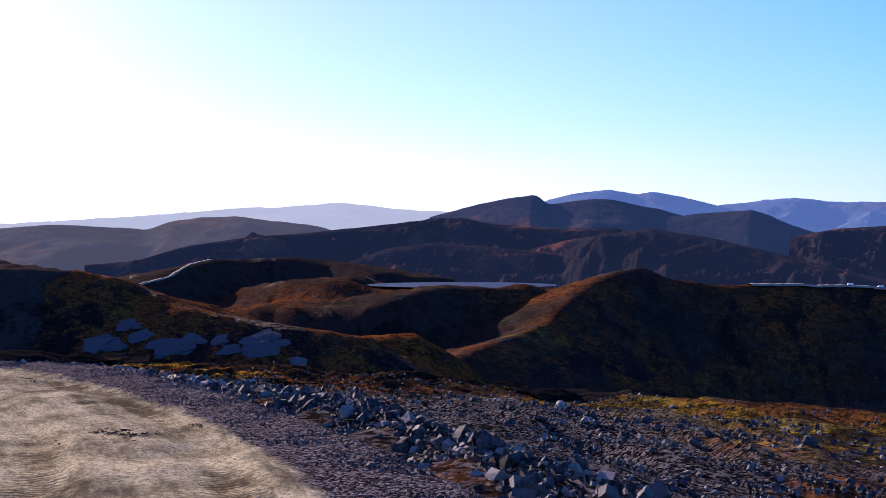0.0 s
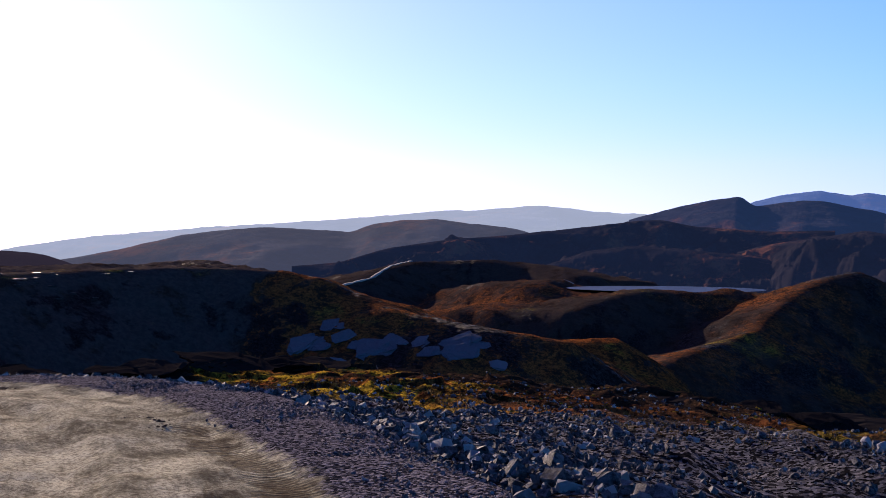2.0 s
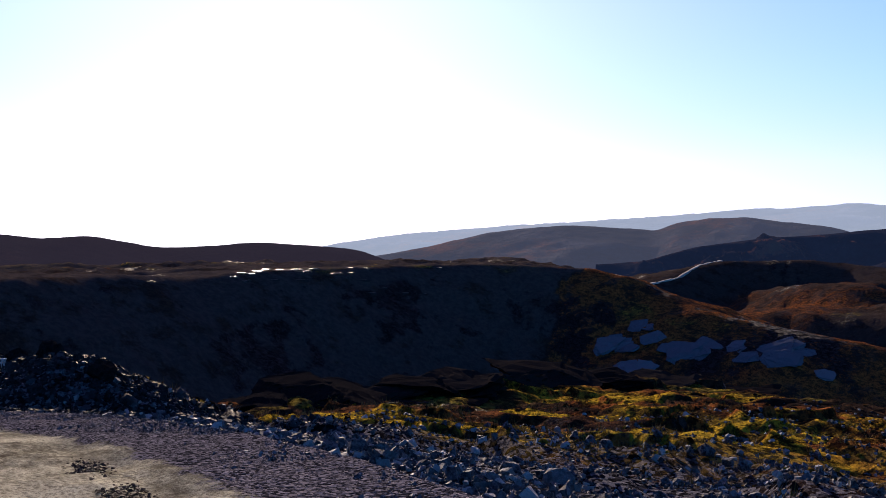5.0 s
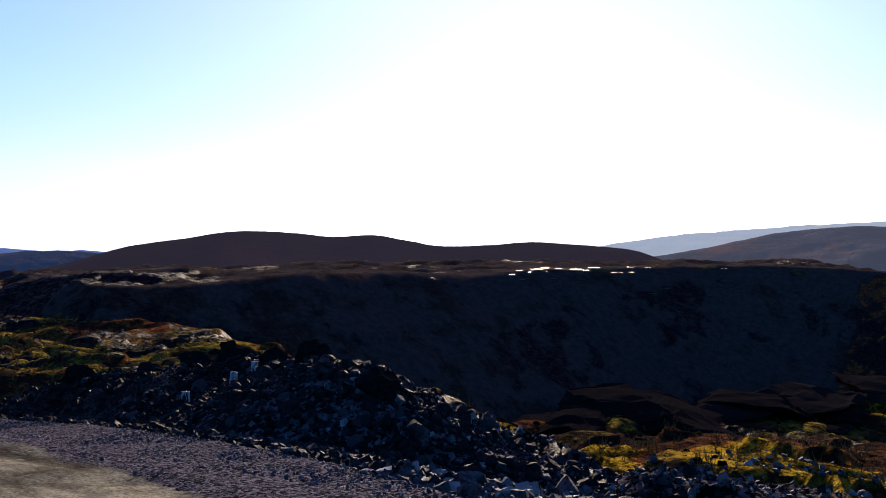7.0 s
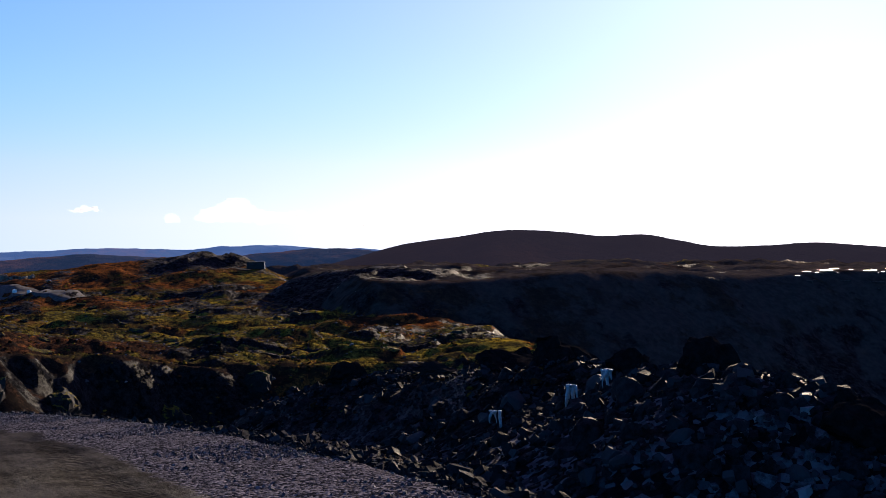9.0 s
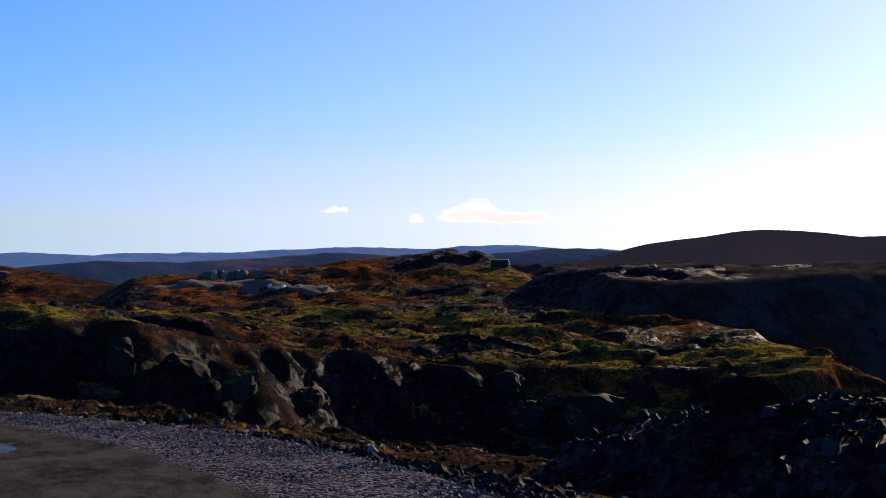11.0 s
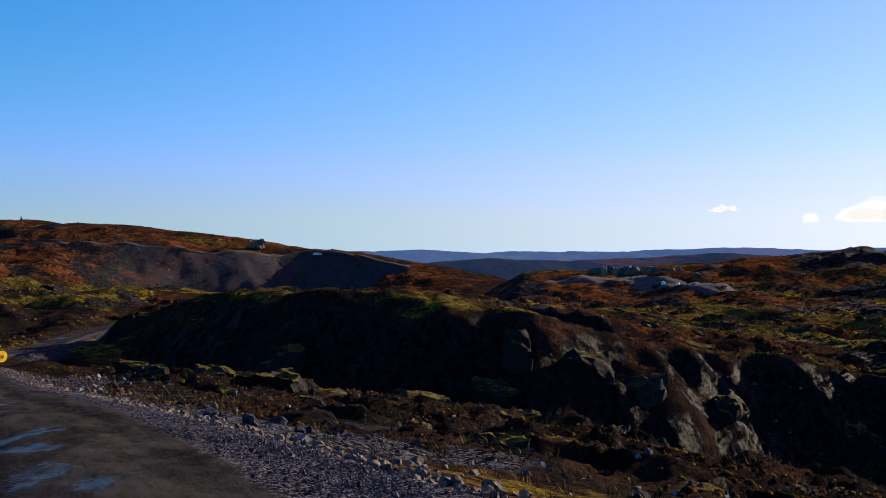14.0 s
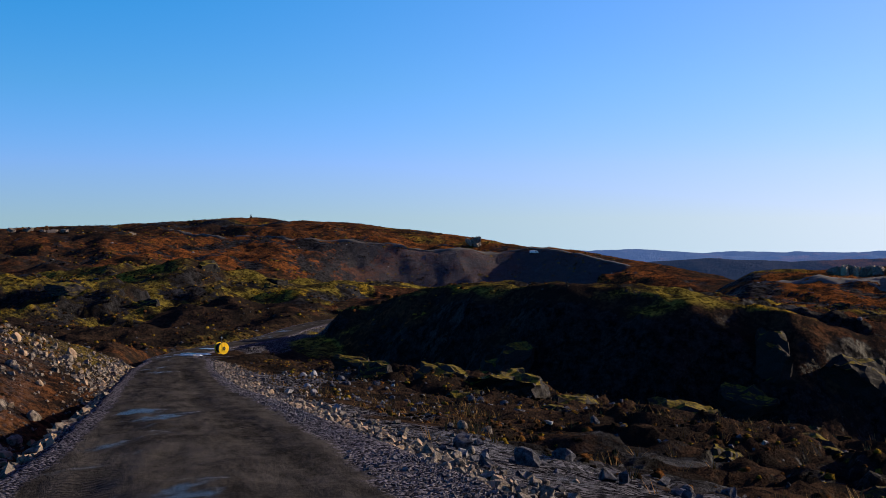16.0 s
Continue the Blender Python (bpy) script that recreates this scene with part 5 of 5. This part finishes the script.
def cairn(x, y, tall, label):
    r = np.random.default_rng(int(abs(x)))
    base = new("cairn")
    base.location = (x, y, height(x, y) - 0.05)
    z, k = 0.0, 0
    while z < tall:
        w = (1 - 0.6 * z / tall) * tall * 0.5
        for _ in range(4 if z < tall * 0.5 else 2):
            co, tri = STONES[k % len(STONES)]
            ob = new("stone", sheet("stone", co, tri, CRAG, flat=True))
            ob.parent = base
            ob.matrix_local = Matrix.LocRotScale((r.uniform(-w, w) * 0.5, r.uniform(-w, w) * 0.5, z + 0.12 * tall), Euler(r.uniform(0, 6, 3)), (w, w, w * 0.7))
            k += 1
        z += 0.2 * tall
    return tagged(base, label, "cairn")


cairn(-728, -224, 1.9, "small summit cairn of stacked dark stones")
cairn(-150.5, 6.5, 0.55, "low way-mark cairn of stones on the moss")


def track(name, points, wide, label, lift=0.2, level=True, cover=None, hill=None):
    """A gravel track laid on the land."""
    s, line = glide([(*q, 0) for q in points], 3.0)
    d = np.gradient(line[:, :2], axis=0)
    d /= np.linalg.norm(d, axis=1)[:, None]
    side = np.stack([d[:, 1], -d[:, 0]], -1)
    f = np.linspace(-0.5, 0.5, 7)
    w = wide * (1 + 0.25 * lumps(s, s * 0 + wide, 20))
    x = line[:, 0, None] + side[:, 0, None] * f * w[:, None]
    y = line[:, 1, None] + side[:, 1, None] * f * w[:, None]
    z = land(x.ravel(), y.ravel())[0].reshape(x.shape)
    if hill:
        p, _ = hill_line([row[1] for row in HILLS if row[0] == hill][0])
        turn = lambda u, v: np.arctan2(u + 20, v - 8)
        k = np.abs(turn(x.ravel(), y.ravel())[:, None] - turn(p[:, 0], p[:, 1])[None, :]).argmin(1)
        past = np.hypot(x.ravel() + 20, y.ravel() - 8) - np.hypot(p[k, 0] + 20, p[k, 1] - 8)
        z = hill_height(x.ravel(), y.ravel(), p[k, 2], past, "moor").reshape(x.shape)
    z = (z.max(1)[:, None] * np.ones(7) if level else z) + lift
    z[:, 0], z[:, -1] = z[:, 0] - 1.5, z[:, -1] - 1.5
    ob = new(name, sheet(name, np.stack([x, y, z], -1).reshape(-1, 3), grid_faces(len(s), 7), cover or PALE_GRAVEL))
    return tagged(ob, label, "road", kind="structure")


track("road_hill_terrace", TERRACE, 4, "gravel road benched into the far hillside", 0.3, False, DIM_GRAVEL)
track("road_bend", [(-262, 940), (-256, 950), (-243, 973), (-233, 1031), (-222, 1060)], 3.6, "pale gravel road winding over the far moor")
track("road_ridge", [(-292, 1545), (-284, 1539), (-271, 1533), (-250, 1560)], 12, "pale gravel road winding over the far moor", 1.0, hill="lit_ridge")
track("road_lake", [(-60, 930), (-20, 944), (40, 948), (90, 945), (135, 930)], 7, "pale gravel road along the lake shore", 1.2)
track("road_works", [(262, 866), (322, 876), (380, 882), (470, 868), (560, 840)], 10, "wide gravel works road on the far plateau", 0.5)
track("road_pad", [(-396, 58), (-385, 72), (-362, 86), (-345, 97), (-330, 104)], 14, "grey gravel pad of the small quarry", 0.25, False, DIM_GRAVEL)

water = bmesh.new()
bmesh.ops.create_circle(water, cap_ends=True, segments=64, radius=1.0, matrix=Matrix.Translation(LAKE) @ Matrix.Diagonal((80, 38, 1, 1)))
me = bpy.data.meshes.new("water_lake")
water.to_mesh(me)
water.free()
me.materials.append(WATER)
tagged(new("water_lake", me), "still dark lake, sky reflection mostly in its base colour", "lake", kind="structure")


BOG = plain("bog_water", (0.02, 0.02, 0.022), 0.42, size=2.0, vary=0.3, spec=0.08)


def bog_pools():
    """Shallow pools on the flat top of the dark hill."""
    r = np.random.default_rng(90)
    for k in range(34):
        t = r.uniform(0, 1)
        x, y = -236 + 40 * t + r.normal(0, 7), 305 + 92 * t + r.normal(0, 7)
        long, wide, n = r.uniform(0.8, 2.6), r.uniform(0.25, 0.7), 18
        bm = bmesh.new()
        turn, high = r.uniform(-0.3, 0.3) + 0.65, height(x, y)
        rim = []
        for a in np.linspace(0, 2 * math.pi, n, endpoint=False):
            q = 1 + 0.3 * math.sin(2 * a + k) + 0.15 * r.normal()
            u, v = long * q * math.cos(a), wide * q * math.sin(a)
            rim.append(bm.verts.new((math.cos(turn) * u - math.sin(turn) * v, math.sin(turn) * u + math.cos(turn) * v, 0.0)))
        top = bm.faces.new(rim)
        low = bmesh.ops.extrude_face_region(bm, geom=[top])["geom"]
        bmesh.ops.translate(bm, verts=[v for v in low if isinstance(v, bmesh.types.BMVert)], vec=(0, 0, -0.8))
        bmesh.ops.recalc_face_normals(bm, faces=bm.faces[:])
        me = bpy.data.meshes.new("bog_pool")
        bm.to_mesh(me)
        bm.free()
        me.materials.append(BOG)
        ob = new("bog_pool", me)
        ob.location = (x, y, high + 0.2)
        tagged(ob, "shallow bog pool shining on the dark hilltop", "pool", "bog pools")


bog_pools()


def quarry_face():
    r = np.random.default_rng(12)
    base = new("quarry_face")
    base.location = (-402, 92, height(-402, 92) - 0.4)
    for k in range(16):
        co, tri = crag_shape(500 + k)
        ob = new("rock_block", sheet("rock_block", co, tri, WARM_ROCK, flat=True))
        ob.parent = base
        t = k / 15
        ob.matrix_local = Matrix.LocRotScale((1 + 8 * t + r.normal(0, 0.8), -13 + 27 * t, 1.6 + 0.6 * math.sin(3 * t) + r.uniform(-0.3, 0.5)), Euler((r.uniform(-0.2, 0.2), r.uniform(-0.2, 0.2), r.uniform(0, 6))), (r.uniform(2.2, 3.8), r.uniform(2.2, 3.8), r.uniform(2.0, 3.6)))
    return tagged(base, "pale freshly cut quarry face of broken rock", "rock face")


quarry_face()


def rock_cut():
    r = np.random.default_rng(13)
    base = new("rock_cutting")
    base.location = (-672, -69, height(-672, -69) - 0.5)
    for k in range(9):
        co, tri = crag_shape(600 + k)
        ob = new("rock_block", sheet("rock_block", co, tri, WARM_ROCK, flat=True))
        ob.parent = base
        ob.matrix_local = Matrix.LocRotScale((r.uniform(-2, 1), r.uniform(-3.5, 3.5), r.uniform(0.5, 4.2)), Euler((0, r.uniform(-0.3, 0.3), r.uniform(0, 6))), (3.2, 3.2, 3.4))
    return tagged(base, "tan rock cutting above the far gravel road", "rock face")


rock_cut()


def grass():
    """Dry grass blades in tufts."""
    r = np.random.default_rng(31)
    s = np.r_[r.uniform(84, 150, 4200), r.uniform(44, 66, 2600)]
    lat = np.r_[right_edge(s[:4200]) + r.uniform(1.5, 30, 4200), right_edge(s[4200:]) + r.uniform(9, 34, 2600)]
    p = along(s, lat)
    keep = clump(p[:, 0], p[:, 1], 4, 0.35, r)
    p = p[keep]
    n, k = len(p), 7
    a = r.uniform(0, 6.28, (n, k))
    h = r.uniform(0.10, 0.30, (n, k))
    out = r.uniform(0.02, 0.2, (n, k))
    foot = p[:, None, :] + np.stack([np.cos(a) * out * 0.5, np.sin(a) * out * 0.5, 0 * a - 0.03], -1)
    tip = foot + np.stack([np.cos(a) * out, np.sin(a) * out, h], -1)
    w = np.stack([-np.sin(a), np.cos(a), 0 * a], -1) * 0.012
    co = np.stack([foot - w, foot + w, tip], 2).reshape(-1, 3)
    ob = new("grass", sheet("grass", co, np.arange(len(co)).reshape(-1, 3), STRAW))
    tagged(ob, "dry straw-coloured grass tufts among the rocks", "grass", kind="stuff")


grass()


def tuft_shape(seed):
    """A low ragged cushion about 1 m across."""
    r = np.random.default_rng(seed)
    a = np.linspace(0, 2 * math.pi, 6, endpoint=False)
    low = np.stack([0.5 * np.cos(a), 0.5 * np.sin(a), 0 * a - 0.1], -1)
    top = np.stack([0.34 * np.cos(a + 0.4), 0.34 * np.sin(a + 0.4), 0 * a + 0.17], -1)
    co = np.vstack([low, top, [(0, 0, 0.22)]]) + r.uniform(-0.1, 0.1, (13, 3))
    tri = []
    for k in range(6):
        j = (k + 1) % 6
        tri += [(k, j, 6 + j), (k, 6 + j, 6 + k), (6 + k, 6 + j, 12)]
    return co, np.array(tri)


TUFTS = [tuft_shape(k) for k in range(8)]
FLATS = [(co * (1.0, 1.0, 0.6), tri) for co, tri in (rock_shape(140 + k, 10, 1) for k in range(8))]


def spread(name, shapes, p, sizes, material, seed, label, category, smooth_it):
    """Cushions or stones lying on the land, in one mesh."""
    r = np.random.default_rng(seed)
    kind, a = r.integers(0, len(shapes), len(p)), r.uniform(0, 6.28, len(p))
    co, faces, start = [], [], 0
    for k, (shape, tri) in enumerate(shapes):
        pick = kind == k
        c, s, z = np.cos(a[pick]), np.sin(a[pick]), sizes[pick]
        v = np.stack([c[:, None] * shape[:, 0] - s[:, None] * shape[:, 1], s[:, None] * shape[:, 0] + c[:, None] * shape[:, 1], np.repeat(shape[None, :, 2], len(c), 0)], -1)
        v = v * z[:, None, None] + p[pick][:, None, :]
        co.append(v.reshape(-1, 3))
        faces.append((tri[None] + start + (np.arange(len(v)) * len(shape))[:, None, None]).reshape(-1, 3))
        start += len(v) * len(shape)
    ob = new(name, sheet(name, np.vstack(co), np.vstack(faces), material, flat=not smooth_it))
    return tagged(ob, label, category, kind="stuff")


def open_ground(n, x0, x1, y0, y1, r, size=14, keep=0.5):
    """Places on the moor off the road, in drifts."""
    x, y = r.uniform(x0, x1, n), r.uniform(y0, y1, n)
    k = clump(x, y, size, keep, r)
    x, y = x[k], y[k]
    s, lat, _ = off_road(x, y)
    k = (lat > right_edge(s) + 2.5) | (lat < -left_edge(s) - 2.0)
    return np.stack([x[k], y[k], land(x[k], y[k])[0]], -1)


def build_heather():
    r = np.random.default_rng(61)
    for n, area, low, high, drift in (
        (16000, (-360, -152, -20, 150), 0.35, 1.0, 14),
        (13000, (-700, -240, -330, 20), 0.7, 2.0, 30),
        (26000, (-130, -62, -12, 30), 0.08, 0.30, 5),
        (6000, (-70, -40, 17, 40), 0.10, 0.35, 4),
        (6000, (-240, -120, -110, -34), 0.3, 0.9, 9),
        (5000, (-36, 24, 20, 62), 0.10, 0.32, 4),
    ):
        p = open_ground(n, *area, r, drift, 0.45)
        spread("heather", TUFTS, p, sizes_of(len(p), low, high, r, 2.0), HEATHER, int(n + high * 10), "cushions of rust heather, dark crowberry and yellow moss", "heather", True)
    p = open_ground(5200, -330, -168, 40, 150, r, 16, 0.3)
    spread("pale_boulders", FLATS, p, sizes_of(len(p), 0.2, 0.9, r, 2.8), GRAVEL, 71, "pale wet stones strewn over the moor slope", "boulders", False)
    for n, area, low, high in ((1800, (-400, -150, 0, 160), 0.3, 1.2), (1800, (-720, -300, -330, 20), 0.5, 1.8), (1600, (-130, -70, -12, 30), 0.10, 0.5), (700, (-240, -120, -110, -34), 0.25, 0.9)):
        p = open_ground(n, *area, r, 20, 0.35)
        spread("boulders", FLATS, p, sizes_of(len(p), low, high, r, 2.8), ROCK, int(n + high * 10), "grey boulders strewn over the moor", "boulders", False)


build_heather()


def birch_wood():
    """Bare mountain birches on the far valley side: trunks with limbs and a haze of twigs."""
    r = np.random.default_rng(8)
    n = 300
    x, y = r.uniform(190, 430, n), r.uniform(620, 800, n)
    z = land(x, y)[0]
    co, tri = [], []

    def limb(a, b, ra, rb):
        d = (b - a) / np.linalg.norm(b - a)
        u = np.cross(d, (0.3, 0.5, 0.8))
        u /= np.linalg.norm(u)
        v = np.cross(d, u)
        k = len(co)
        for j in range(3):
            q = math.cos(2.094 * j) * u + math.sin(2.094 * j) * v
            co.extend([a + q * ra, b + q * rb])
        for j in range(3):
            m = (j + 1) % 3
            tri.extend([(k + 2 * j, k + 2 * m, k + 2 * m + 1), (k + 2 * j, k + 2 * m + 1, k + 2 * j + 1)])

    for i in range(n):
        foot = np.array([x[i], y[i], z[i] - 0.3])
        tall = r.uniform(4, 9)
        top = foot + np.array([r.normal(0, 0.5), r.normal(0, 0.5), tall])
        limb(foot, top, 0.16, 0.03)
        for _ in range(9):
            t = r.uniform(0.3, 0.95)
            a = foot + (top - foot) * t
            ang, reach = r.uniform(0, 6.28), (1.1 - t) * tall * 0.42
            b = a + np.array([math.cos(ang) * reach, math.sin(ang) * reach, reach * 0.8])
            limb(a, b, 0.05, 0.015)
            for _ in range(3):
                c = a + (b - a) * r.uniform(0.4, 1)
                limb(c, c + r.normal(0, 0.45, 3) + np.array([0, 0, 0.4]), 0.03, 0.01)
    ob = new("birch_wood", sheet("birch_wood", np.array(co), np.array(tri), BARK))
    tagged(ob, "bare mountain birches on the far valley side", "trees", kind="stuff")


birch_wood()

# ---- clouds on the horizon ----
def cloud_material():
    """Thin vapour, sunlight put in as glow: each layer lets most of the sky through."""
    n = Nodes("glowing_cloud")
    # Emission stands for the sunlight on the vapour.
    n.p.inputs["Emission Color"].default_value = (1.0, 0.97, 0.94, 1)
    n.p.inputs["Emission Strength"].default_value = 0.68
    n.p.inputs["Alpha"].default_value = 0.13
    return n.done((0.1, 0.1, 0.1), 1.0, 0.0)


CLOUD = cloud_material()


def cloud(x, y, z, wide, tall, seed):
    """A low bank of cumulus: many soft lumps on a flat base."""
    r = np.random.default_rng(seed)
    bm = bmesh.new()
    out = Vector((x, y, 0)).normalized()
    side = Vector((-out.y, out.x, 0))
    for k in range(64):
        t = np.clip(r.normal(-0.15, 0.5), -1, 1)
        size = tall * (0.14 + 0.34 * (1 - t * t)) * r.uniform(0.3, 1.0)
        c = side * (t * wide) + out * r.uniform(-60, 60) + Vector((0, 0, size * 0.3 + r.uniform(0, 0.75) * tall * (1 - abs(t)) * (0.55 + 0.45 * math.sin(7 * t + seed))))
        bmesh.ops.create_icosphere(bm, subdivisions=2, radius=1.0, matrix=Matrix.Translation(c) @ Matrix.Diagonal((size * 1.6, size * 1.6, size * 0.7, 1)))
    for v in bm.verts:
        v.co += 16 * noise.noise_vector(v.co / 34) + 7 * noise.noise_vector(v.co / 12)
    for f in bm.faces:
        f.smooth = True
    me = bpy.data.meshes.new("cloud")
    bm.to_mesh(me)
    bm.free()
    me.materials.append(CLOUD)
    ob = new("backdrop_cloud", me)
    ob.location = (x, y, z)
    return tagged(ob, "low white cumulus cloud above the horizon", "cloud", kind="structure")


cloud(-4190, 1900, -6, 350, 84, 1)
cloud(-4416, 1338, 34, 70, 18, 2)
cloud(-3960, 2330, -45, 150, 26, 3)
